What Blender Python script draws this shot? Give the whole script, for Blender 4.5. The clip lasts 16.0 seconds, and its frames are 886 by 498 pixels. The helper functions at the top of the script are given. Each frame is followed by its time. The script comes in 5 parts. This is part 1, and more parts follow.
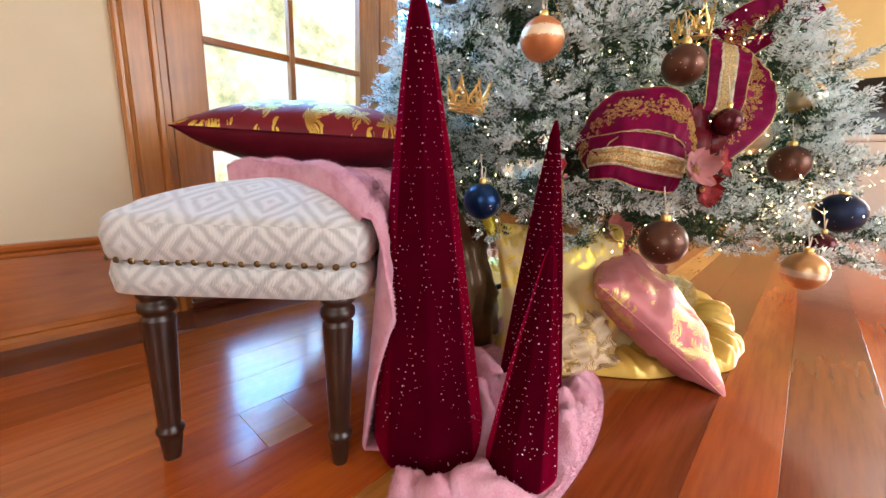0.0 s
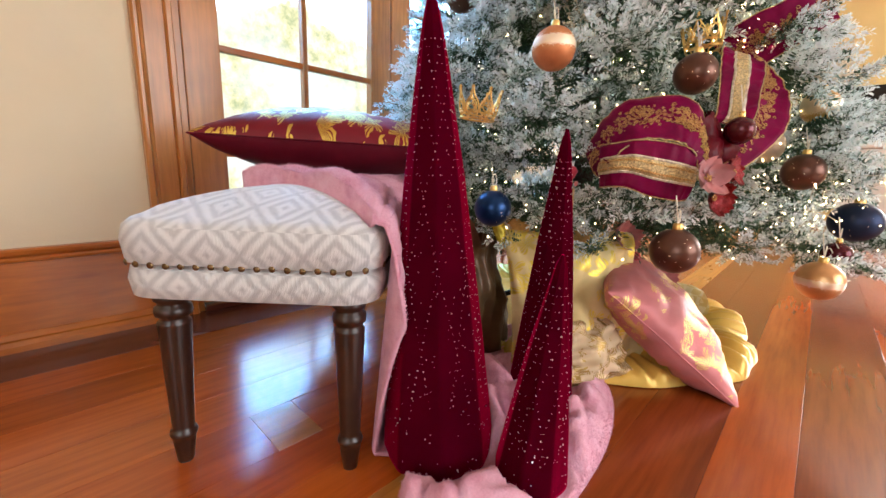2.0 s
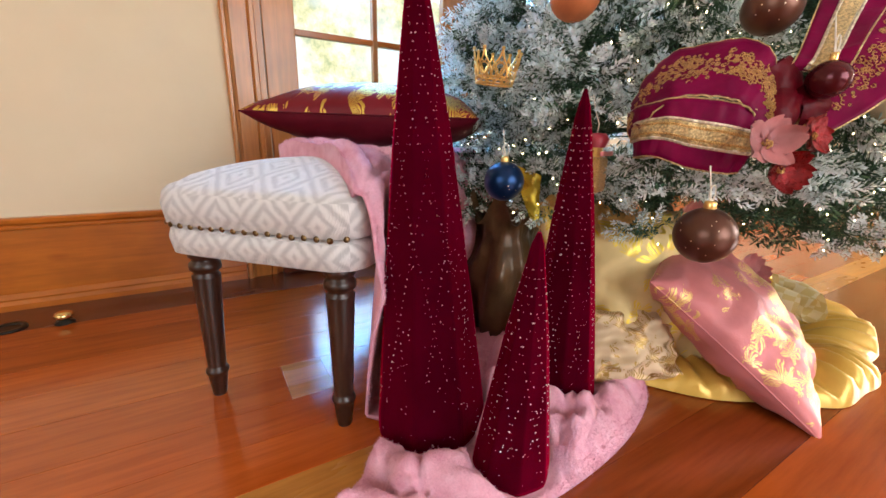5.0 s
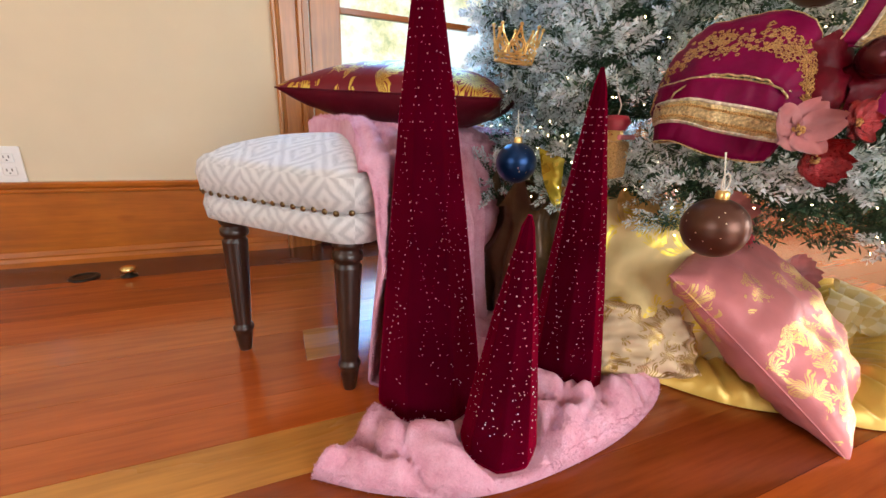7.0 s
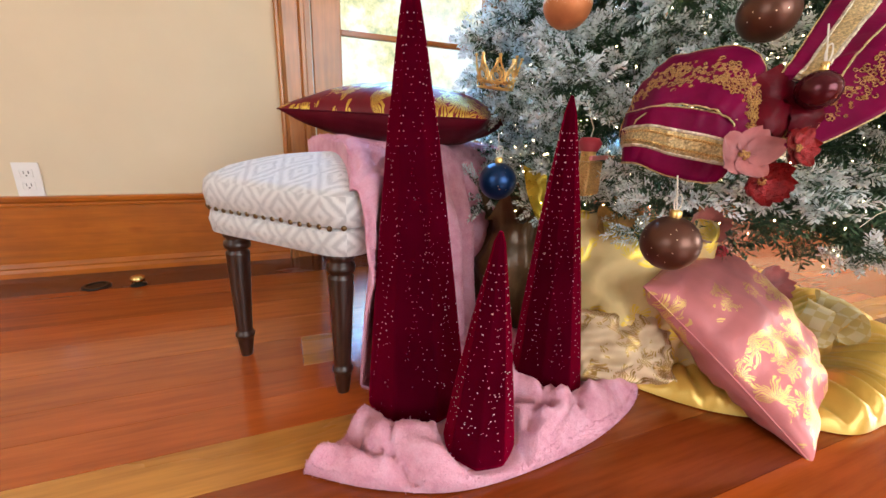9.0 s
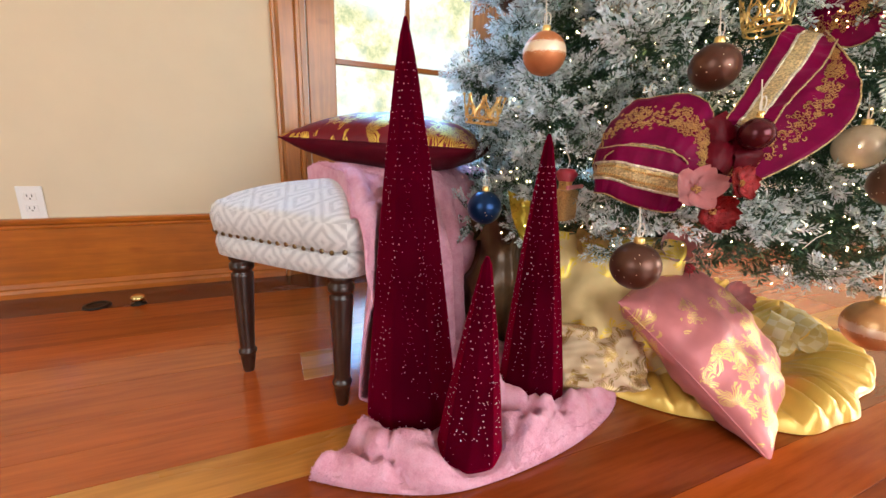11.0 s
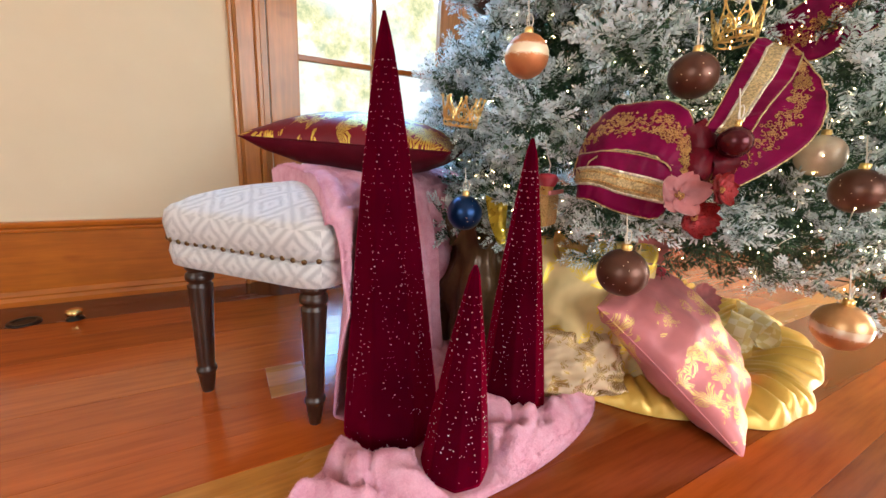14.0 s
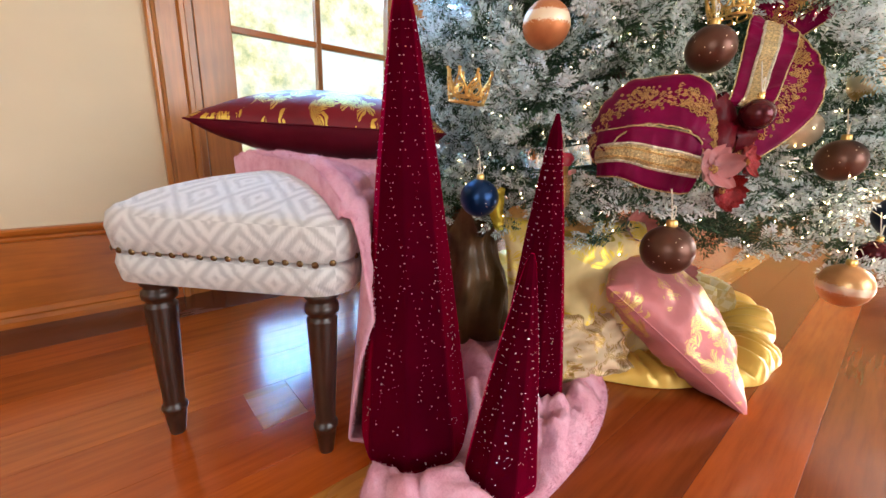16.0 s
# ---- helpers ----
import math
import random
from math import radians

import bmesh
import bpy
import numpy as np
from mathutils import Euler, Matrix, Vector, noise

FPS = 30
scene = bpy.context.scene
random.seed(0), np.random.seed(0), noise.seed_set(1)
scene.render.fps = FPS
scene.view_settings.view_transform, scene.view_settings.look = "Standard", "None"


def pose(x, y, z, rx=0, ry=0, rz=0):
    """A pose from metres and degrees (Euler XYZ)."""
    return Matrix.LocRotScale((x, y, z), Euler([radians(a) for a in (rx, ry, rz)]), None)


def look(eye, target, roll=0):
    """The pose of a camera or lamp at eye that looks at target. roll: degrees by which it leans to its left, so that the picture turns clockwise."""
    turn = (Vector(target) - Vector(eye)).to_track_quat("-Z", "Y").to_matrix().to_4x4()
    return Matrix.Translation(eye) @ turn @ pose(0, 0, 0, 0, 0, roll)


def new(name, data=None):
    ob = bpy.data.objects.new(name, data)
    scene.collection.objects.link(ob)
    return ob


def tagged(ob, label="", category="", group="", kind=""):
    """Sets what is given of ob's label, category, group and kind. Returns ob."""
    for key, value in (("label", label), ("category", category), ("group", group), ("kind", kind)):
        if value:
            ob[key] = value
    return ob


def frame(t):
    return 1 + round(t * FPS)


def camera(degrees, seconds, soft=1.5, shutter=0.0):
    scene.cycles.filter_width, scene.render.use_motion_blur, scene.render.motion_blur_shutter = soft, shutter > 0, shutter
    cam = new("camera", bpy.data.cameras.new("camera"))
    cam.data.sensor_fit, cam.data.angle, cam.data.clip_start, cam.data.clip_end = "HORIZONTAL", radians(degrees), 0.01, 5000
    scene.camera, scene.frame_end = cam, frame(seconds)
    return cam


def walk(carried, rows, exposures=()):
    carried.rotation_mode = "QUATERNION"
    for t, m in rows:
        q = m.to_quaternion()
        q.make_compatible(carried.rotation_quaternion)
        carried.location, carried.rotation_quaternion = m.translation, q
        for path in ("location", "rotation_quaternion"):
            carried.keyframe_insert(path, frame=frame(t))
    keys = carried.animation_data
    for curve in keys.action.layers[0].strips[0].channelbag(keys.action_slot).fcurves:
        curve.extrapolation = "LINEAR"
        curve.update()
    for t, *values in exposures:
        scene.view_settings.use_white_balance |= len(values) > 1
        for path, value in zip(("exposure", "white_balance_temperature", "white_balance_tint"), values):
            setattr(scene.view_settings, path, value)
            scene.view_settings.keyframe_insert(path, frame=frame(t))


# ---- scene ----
cam = camera(96.4, 16.0)
PATH = [
    (0, (-0.004, 0.184, 0.547), (1.448, 1.491, 0.12), 1.9),
    (0.5, (-0.005, 0.187, 0.548), (1.448, 1.496, 0.127), 2.2),
    (1, (-0.008, 0.185, 0.547), (1.436, 1.508, 0.137), 2.3),
    (1.5, (-0.01, 0.187, 0.551), (1.43, 1.515, 0.148), 2.3),
    (2, (-0.012, 0.185, 0.551), (1.417, 1.525, 0.148), 2.1),
    (2.5, (-0.003, 0.188, 0.564), (1.402, 1.553, 0.158), 1.9),
    (3, (0.046, 0.18, 0.568), (1.398, 1.59, 0.139), 1.5),
    (3.5, (0.098, 0.163, 0.559), (1.363, 1.644, 0.105), 0.9),
    (4, (0.148, 0.124, 0.552), (1.306, 1.68, 0.067), 0.6),
    (4.5, (0.159, 0.094, 0.546), (1.23, 1.706, 0.039), 0.8),
    (7, (0.239, 0.021, 0.542), (0.99, 1.769, -0.075), 2.5),
    (7.5, (0.257, 0.026, 0.542), (0.984, 1.778, -0.092), 2.4),
    (8, (0.268, 0.023, 0.542), (0.979, 1.783, -0.087), 2.3),
    (8.5, (0.256, -0.004, 0.557), (0.972, 1.76, -0.056), 2.3),
    (9, (0.254, -0.041, 0.568), (0.984, 1.729, -0.009), 2.3),
    (9.5, (0.246, -0.067, 0.588), (0.988, 1.703, 0.025), 2.1),
    (10, (0.232, -0.093, 0.604), (0.99, 1.677, 0.064), 2.2),
    (12.5, (0.219, -0.103, 0.609), (1.045, 1.647, 0.106), 2.4),
    (13, (0.218, -0.105, 0.609), (1.072, 1.634, 0.113), 2.7),
    (13.5, (0.213, -0.091, 0.609), (1.117, 1.623, 0.112), 3.0),
    (14, (0.201, -0.047, 0.608), (1.162, 1.634, 0.109), 3.2),
    (14.5, (0.181, -0.011, 0.594), (1.216, 1.628, 0.102), 3.1),
    (15, (0.168, 0.017, 0.581), (1.273, 1.608, 0.084), 2.8),
    (15.5, (0.131, 0.067, 0.576), (1.319, 1.593, 0.068), 2.5),
    (16, (0.088, 0.128, 0.578), (1.362, 1.578, 0.053), 2.2),
]
walk(cam, [(t, look(eye, target, roll)) for t, eye, target, roll in PATH], [(0.0, 0.58), (16.0, 0.58)])

# ---- light ----
world = bpy.data.worlds.new("world")
scene.world = world
world.use_nodes = True
wn = world.node_tree.nodes
sky = wn.new("ShaderNodeTexSky")
sky.sky_type, sky.sun_disc = "NISHITA", False
sky.sun_elevation, sky.sun_rotation = radians(40), radians(200)
world.node_tree.links.new(sky.outputs[0], wn["Background"].inputs[0])
wn["Background"].inputs[1].default_value = 0.12

sun = new("sun", bpy.data.lights.new("sun", "SUN"))
sun.data.energy, sun.data.angle, sun.data.color = 1.2, radians(10), (1, 0.95, 0.88)
sun.matrix_world = look((0, 0, 0), (0.25, 0.7, -0.75))


def window_light(name, eye, target, width, height, watts, colour):
    lamp = new(name, bpy.data.lights.new(name, "AREA"))
    lamp.data.shape, lamp.data.size, lamp.data.size_y = "RECTANGLE", width, height
    lamp.data.energy, lamp.data.color = watts, colour
    lamp.matrix_world = look(eye, target)
    return lamp


# daylight in the openings of the room's other windows
window_light("daylight_south", (1.3, -3.3, 1.45), (1.0, 0, 0.7), 2.6, 1.9, 72, (0.97, 0.98, 1.0))
window_light("daylight_east", (7.8, -2.35, 1.5), (0.8, 0.4, 0.5), 1.7, 1.9, 215, (0.98, 0.98, 1.0))
window_light("daylight_west", (-2.8, -1.2, 1.45), (0, -0.6, 0.9), 1.6, 1.7, 22, (0.97, 0.98, 1.0))

# ---- materials ----
def material(name, build):
    m = bpy.data.materials.new(name)
    m.use_nodes = True
    t = m.node_tree
    b = t.nodes["Principled BSDF"]
    build(t, b)
    return m


def node(t, kind, **values):
    n = t.nodes.new(kind)
    for key, v in values.items():
        if key == "op":
            n.operation = v
        elif key == "blend":
            n.blend_type = v
        else:
            n.inputs[key.replace("_", " ")].default_value = v
    return n


def link(t, a, b):
    t.links.new(a, b)


def coords(t, scale=(1, 1, 1)):
    tc = t.nodes.new("ShaderNodeTexCoord")
    mp = t.nodes.new("ShaderNodeMapping")
    mp.inputs["Scale"].default_value = scale
    link(t, tc.outputs["Object"], mp.inputs[0])
    return mp.outputs[0]


def noise_tex(t, vec, scale, detail=4.0, rough=0.55):
    n = node(t, "ShaderNodeTexNoise", Scale=scale, Detail=detail, Roughness=rough)
    link(t, vec, n.inputs["Vector"])
    return n.outputs["Fac"]


def ramp(t, fac, stops):
    r = t.nodes.new("ShaderNodeValToRGB")
    e = r.color_ramp.elements
    while len(e) < len(stops):
        e.new(0.5)
    for el, (p, c) in zip(e, stops):
        el.position, el.color = p, (*c, 1)
    link(t, fac, r.inputs[0])
    return r.outputs[0]


def mixed(t, fac, a, b, blend="MIX"):
    m = t.nodes.new("ShaderNodeMix")
    m.data_type, m.blend_type = "RGBA", blend
    for s, v in ((m.inputs[0], fac), (m.inputs[6], a), (m.inputs[7], b)):
        if isinstance(v, (int, float)):
            s.default_value = v
        elif isinstance(v, tuple):
            s.default_value = (*v, 1)
        else:
            link(t, v, s)
    return m.outputs[2]


def bumped(t, b, height, strength=0.3, distance=0.01):
    n = node(t, "ShaderNodeBump", Strength=strength, Distance=distance)
    link(t, height, n.inputs["Height"])
    link(t, n.outputs[0], b.inputs["Normal"])


def math_node(t, op, a, c=0.5):
    n = node(t, "ShaderNodeMath", op=op)
    for s, v in ((n.inputs[0], a), (n.inputs[1], c)):
        if isinstance(v, (int, float)):
            s.default_value = v
        else:
            link(t, v, s)
    return n.outputs[0]


def plain(name, colour, rough=0.5, metal=0.0, vary=0.15, scale=20.0, bump=0.0, bscale=80.0, coat=0.0, sheen=0.0, sheen_colour=(1, 1, 1), ior=1.5):
    def build(t, b):
        v = coords(t)
        f = noise_tex(t, v, scale)
        dark = tuple(c * (1 - vary) for c in colour)
        lite = tuple(min(1, c * (1 + vary)) for c in colour)
        link(t, ramp(t, f, [(0.3, dark), (0.7, lite)]), b.inputs["Base Color"])
        b.inputs["Metallic"].default_value = metal
        r = node(t, "ShaderNodeMapRange", **{"From_Min": 0.3, "From_Max": 0.7, "To_Min": max(0.02, rough * 0.85), "To_Max": min(1, rough * 1.15)})
        link(t, noise_tex(t, v, scale * 2.3), r.inputs[0])
        link(t, r.outputs[0], b.inputs["Roughness"])
        b.inputs["Coat Weight"].default_value = coat
        b.inputs["IOR"].default_value = ior
        b.inputs["Sheen Weight"].default_value = sheen
        b.inputs["Sheen Tint"].default_value = (*sheen_colour, 1)
        if bump:
            bumped(t, b, noise_tex(t, v, bscale, 3), bump, 0.004)
    return material(name, build)


def plank_build(base, spread, rough, coat):
    def build(t, b):
        oi = t.nodes.new("ShaderNodeObjectInfo")
        tc = t.nodes.new("ShaderNodeTexCoord")
        shift = node(t, "ShaderNodeVectorMath", op="ADD")
        link(t, tc.outputs["Object"], shift.inputs[0])
        mul = math_node(t, "MULTIPLY", oi.outputs["Random"], 37.0)
        comb = t.nodes.new("ShaderNodeCombineXYZ")
        link(t, mul, comb.inputs[0])
        link(t, mul, comb.inputs[2])
        link(t, comb.outputs[0], shift.inputs[1])
        mp = t.nodes.new("ShaderNodeMapping")
        mp.inputs["Scale"].default_value = (1.6, 22, 6)
        link(t, shift.outputs[0], mp.inputs[0])
        grain = noise_tex(t, mp.outputs[0], 3.2, 7, 0.6)
        mp2 = t.nodes.new("ShaderNodeMapping")
        mp2.inputs["Scale"].default_value = (0.9, 4, 2)
        link(t, shift.outputs[0], mp2.inputs[0])
        broad = noise_tex(t, mp2.outputs[0], 2.0, 3)
        lo, hi = tuple(c * (1 - spread) for c in base), tuple(c * (1 + spread) for c in base)
        tone = ramp(t, oi.outputs["Random"], [(0.0, lo), (0.35, base), (0.7, tuple((c + d) / 2 for c, d in zip(base, hi))), (1.0, (hi[0], hi[1] * 1.1, hi[2] * 1.05))])
        col = mixed(t, 1.0, tone, ramp(t, grain, [(0.32, (0.78, 0.72, 0.68)), (0.55, (1, 1, 1)), (0.75, (1.12, 1.12, 1.1))]), "MULTIPLY")
        col = mixed(t, 1.0, col, ramp(t, broad, [(0.3, (0.78, 0.74, 0.72)), (0.7, (1.15, 1.18, 1.2))]), "MULTIPLY")
        link(t, col, b.inputs["Base Color"])
        r = node(t, "ShaderNodeMapRange", **{"From_Min": 0.3, "From_Max": 0.7, "To_Min": rough * 0.8, "To_Max": rough * 1.25})
        link(t, broad, r.inputs[0])
        link(t, r.outputs[0], b.inputs["Roughness"])
        b.inputs["Coat Weight"].default_value = coat
        b.inputs["Coat Roughness"].default_value = 0.12
        bumped(t, b, grain, 0.12, 0.002)
    return build


M_PLANK = material("cherry_plank", plank_build((0.41, 0.08, 0.01), 0.22, 0.19, 0.35))
M_PLANK_BROWN = material("brown_cherry_plank", plank_build((0.235, 0.045, 0.008), 0.15, 0.19, 0.35))
M_PLANK_LIGHT = material("oak_plank", plank_build((0.6, 0.27, 0.055), 0.08, 0.3, 0.3))
M_PLANK_DARK = material("dark_plank", plank_build((0.085, 0.022, 0.014), 0.2, 0.25, 0.35))


def wood_trim(name, base, scale):
    def build(t, b):
        v = coords(t, scale)
        g = noise_tex(t, v, 4, 6, 0.6)
        big = noise_tex(t, coords(t, (1.5, 1.5, 1.5)), 3, 3)
        knots = node(t, "ShaderNodeTexVoronoi", Scale=3.1)
        link(t, coords(t, (1, 1, 2.2)), knots.inputs["Vector"])
        col = ramp(t, g, [(0.3, tuple(c * 0.72 for c in base)), (0.6, base), (0.8, tuple(c * 1.15 for c in base))])
        col = mixed(t, 1.0, col, ramp(t, big, [(0.3, (0.8, 0.74, 0.66)), (0.7, (1.12, 1.14, 1.15))]), "MULTIPLY")
        col = mixed(t, 1.0, col, ramp(t, knots.outputs["Distance"], [(0.0, (0.35, 0.2, 0.12)), (0.06, (0.8, 0.7, 0.6)), (0.12, (1, 1, 1))]), "MULTIPLY")
        link(t, col, b.inputs["Base Color"])
        b.inputs["Roughness"].default_value = 0.33
        b.inputs["Coat Weight"].default_value = 0.25
        b.inputs["Coat Roughness"].default_value = 0.15
        bumped(t, b, g, 0.1, 0.002)
    return material(name, build)


M_FIR = wood_trim("fir_trim_vertical", (0.5, 0.19, 0.042), (18, 18, 1.2))
M_FIR_H = wood_trim("fir_trim_horizontal", (0.46, 0.13, 0.012), (1.2, 18, 14))
M_WALL = plain("cream_wall_paint", (0.7, 0.6, 0.42), 0.75, vary=0.03, scale=4, bump=0.08, bscale=220)
M_CEIL = plain("white_ceiling_paint", (0.8, 0.77, 0.7), 0.8, vary=0.02, scale=3)
M_PLATE = plain("white_plastic", (0.82, 0.82, 0.8), 0.35, vary=0.02)
M_SLOT = plain("dark_slot", (0.03, 0.03, 0.03), 0.5)
M_BRASS = plain("brass", (0.75, 0.55, 0.22), 0.25, metal=1.0, vary=0.1)
M_BLACKMETAL = plain("black_metal", (0.02, 0.018, 0.016), 0.35, metal=0.6)
M_LEG = plain("walnut_stain", (0.03, 0.011, 0.006), 0.34, vary=0.35, scale=30, coat=0.1)
M_NAIL = plain("antique_brass_nail", (0.16, 0.1, 0.045), 0.35, metal=1.0, vary=0.2)


def glass_build(t, b):
    b.inputs["Base Color"].default_value = (1, 1, 1, 1)
    b.inputs["Transmission Weight"].default_value = 1
    b.inputs["Roughness"].default_value = 0.0
    b.inputs["IOR"].default_value = 1.02


M_GLASS = material("window_glass", glass_build)


def garden_build(t, b):
    v = coords(t)
    leaves = noise_tex(t, v, 2.6, 8, 0.7)
    big = noise_tex(t, v, 0.55, 4, 0.6)
    col = ramp(t, leaves, [(0.34, (0.5, 0.58, 0.34)), (0.45, (0.86, 0.84, 0.5)), (0.54, (0.95, 0.96, 0.78)), (0.66, (1, 1, 1))])
    col = mixed(t, ramp(t, big, [(0.42, (0, 0, 0)), (0.6, (1, 1, 1))]), col, (0.86, 0.95, 1.0))
    sep = t.nodes.new("ShaderNodeSeparateXYZ")
    link(t, v, sep.inputs[0])
    high = math_node(t, "ADD", math_node(t, "MULTIPLY", sep.outputs[2], 0.1), math_node(t, "MULTIPLY", big, 0.3))
    up = ramp(t, high, [(0.49, (0, 0, 0)), (0.6, (1, 1, 1))])
    col = mixed(t, up, col, (0.2, 0.52, 1.0))
    em = t.nodes.new("ShaderNodeEmission")
    link(t, col, em.inputs[0])
    power = node(t, "ShaderNodeMapRange", **{"To_Min": 0.8, "To_Max": 11.0})
    link(t, up, power.inputs[0])
    link(t, power.outputs[0], em.inputs[1])
    link(t, em.outputs[0], t.nodes["Material Output"].inputs[0])


M_GARDEN = material("garden_glow", garden_build)


def fabric_build(t, b):
    """Woven grey and white diamonds, laid over the seat by its own x and y, and up its sides."""
    tc = t.nodes.new("ShaderNodeTexCoord")
    sep = t.nodes.new("ShaderNodeSeparateXYZ")
    link(t, tc.outputs["UV"], sep.inputs[0])
    wob = noise_tex(t, tc.outputs["Object"], 60, 2)
    w = math_node(t, "MULTIPLY", math_node(t, "SUBTRACT", wob, 0.5), 0.07)
    u = math_node(t, "ADD", math_node(t, "MULTIPLY", sep.outputs[0], 1 / 0.102), w)
    s = math_node(t, "ADD", math_node(t, "MULTIPLY", sep.outputs[1], 1 / 0.115), w)
    cu = math_node(t, "PINGPONG", u, 0.5)
    cs = math_node(t, "PINGPONG", s, 0.5)
    d = math_node(t, "ADD", cu, cs)
    rings = math_node(t, "PINGPONG", math_node(t, "MULTIPLY", d, 8.0), 1.0)
    weave = noise_tex(t, coords(t, (1, 1, 0.35)), 420, 2)
    f = math_node(t, "ADD", rings, math_node(t, "MULTIPLY", math_node(t, "SUBTRACT", weave, 0.5), 0.7))
    col = ramp(t, f, [(0.2, (0.5, 0.5, 0.5)), (0.75, (0.74, 0.74, 0.73))])
    link(t, col, b.inputs["Base Color"])
    b.inputs["Roughness"].default_value = 0.95
    b.inputs["Sheen Weight"].default_value = 1.0
    wv = t.nodes.new("ShaderNodeTexWave")
    wv.inputs["Scale"].default_value = 150
    wv.inputs["Distortion"].default_value = 2
    link(t, tc.outputs["UV"], wv.inputs[0])
    bumped(t, b, math_node(t, "ADD", math_node(t, "MULTIPLY", f, 0.5), wv.outputs["Fac"]), 0.5, 0.002)


M_SEAT = material("woven_diamond_fabric", fabric_build)


def velvet(name, colour, rim):
    def build(t, b):
        v = coords(t)
        f = noise_tex(t, v, 9, 4)
        col = ramp(t, f, [(0.3, tuple(c * 0.75 for c in colour)), (0.7, tuple(c * 1.2 for c in colour))])
        link(t, col, b.inputs["Base Color"])
        b.inputs["Roughness"].default_value = 0.75
        b.inputs["IOR"].default_value = 1.001
        b.inputs["Sheen Weight"].default_value = 0.75
        b.inputs["Sheen Roughness"].default_value = 0.42
        b.inputs["Sheen Tint"].default_value = (*rim, 1)
        bumped(t, b, noise_tex(t, v, 500, 2), 0.25, 0.001)
    return material(name, build)


M_VELVET = velvet("burgundy_velvet", (0.05, 0.0002, 0.006), (1.0, 0.006, 0.1))
M_SPARK = plain("silver_glitter", (0.98, 0.95, 0.95), 0.3, metal=1.0)

# ---- building blocks ----
def part(name, bm, mat, parent=None, label="", smooth=False):
    me = bpy.data.meshes.new(name)
    bm.normal_update()
    bm.to_mesh(me)
    bm.free()
    for m in mat if isinstance(mat, (list, tuple)) else [mat]:
        me.materials.append(m)
    if smooth:
        me.polygons.foreach_set("use_smooth", [True] * len(me.polygons))
    ob = new(name, me)
    ob.parent = parent
    if label:
        tagged(ob, label)
    return ob


def thing(name, label, category, group="", m=None):
    e = new(name)
    e.empty_display_size = 0.05
    if m is not None:
        e.matrix_world = m
    return tagged(e, label, category, group)


def add_box(bm, x0, y0, z0, x1, y1, z1, bevel=0.0):
    b2 = bmesh.new()
    bmesh.ops.create_cube(b2, size=1, matrix=Matrix.Translation(((x0 + x1) / 2, (y0 + y1) / 2, (z0 + z1) / 2)) @ Matrix.Diagonal((abs(x1 - x0), abs(y1 - y0), abs(z1 - z0), 1)))
    if bevel:
        bmesh.ops.bevel(b2, geom=b2.edges[:], offset=bevel, segments=2, affect="EDGES", profile=0.6)
    me = bpy.data.meshes.new("tmp")
    b2.to_mesh(me)
    b2.free()
    bm.from_mesh(me)
    bpy.data.meshes.remove(me)
    return bm


def box(x0, y0, z0, x1, y1, z1, bevel=0.0):
    return add_box(bmesh.new(), x0, y0, z0, x1, y1, z1, bevel)


def lathe(profile, segments=24, bm=None, m=Matrix()):
    """A turned body from (radius, height) pairs."""
    bm = bm or bmesh.new()
    rings = []
    for r, z in profile:
        if r < 1e-5:
            rings.append([bm.verts.new(m @ Vector((0, 0, z)))])
        else:
            rings.append([bm.verts.new(m @ Vector((r * math.cos(2 * math.pi * k / segments), r * math.sin(2 * math.pi * k / segments), z))) for k in range(segments)])
    for a, b in zip(rings, rings[1:]):
        for k in range(segments):
            j = (k + 1) % segments
            if len(a) == 1 and len(b) == 1:
                continue
            if len(a) == 1:
                bm.faces.new((a[0], b[j], b[k])[::-1])
            elif len(b) == 1:
                bm.faces.new((a[k], a[j], b[0]))
            else:
                bm.faces.new((a[k], a[j], b[j], b[k]))
    return bm


def moulding(profile, x0, x1, bm=None):
    """A profile of (y, z) pairs swept along x."""
    bm = bm or bmesh.new()
    a = [bm.verts.new((x0, y, z)) for y, z in profile]
    b = [bm.verts.new((x1, y, z)) for y, z in profile]
    for k in range(len(profile) - 1):
        bm.faces.new((a[k], a[k + 1], b[k + 1], b[k]))
    bm.faces.new(a)
    bm.faces.new(b[::-1])
    bmesh.ops.recalc_face_normals(bm, faces=bm.faces)
    return bm


def setting(ob, label, category="structure"):
    return tagged(ob, label, category, kind="structure")


# ---- the room ----
WALL_Y = 1.77
X0, X1, Y0, Y1, CEIL = -2.9, 7.9, -3.4, WALL_Y, 3.3
DOOR_L, DOOR_R, DOOR_TOP = 0.377, 2.177, 2.28

wall = bmesh.new()
add_box(wall, X0 - 0.2, WALL_Y, 0, DOOR_L, WALL_Y + 0.2, CEIL)
add_box(wall, DOOR_R, WALL_Y, 0, X1 + 0.2, WALL_Y + 0.2, CEIL)
add_box(wall, DOOR_L, WALL_Y, DOOR_TOP, DOOR_R, WALL_Y + 0.2, CEIL)
setting(part("wall_north", wall, M_WALL), "cream painted plaster wall with a garden door", "wall")
wall = bmesh.new()
add_box(wall, X0 - 0.2, Y0 - 0.2, 0, 0.0, Y0, CEIL)
add_box(wall, 2.6, Y0 - 0.2, 0, X1 + 0.2, Y0, CEIL)
add_box(wall, 0.0, Y0 - 0.2, 0, 2.6, Y0, 0.5)
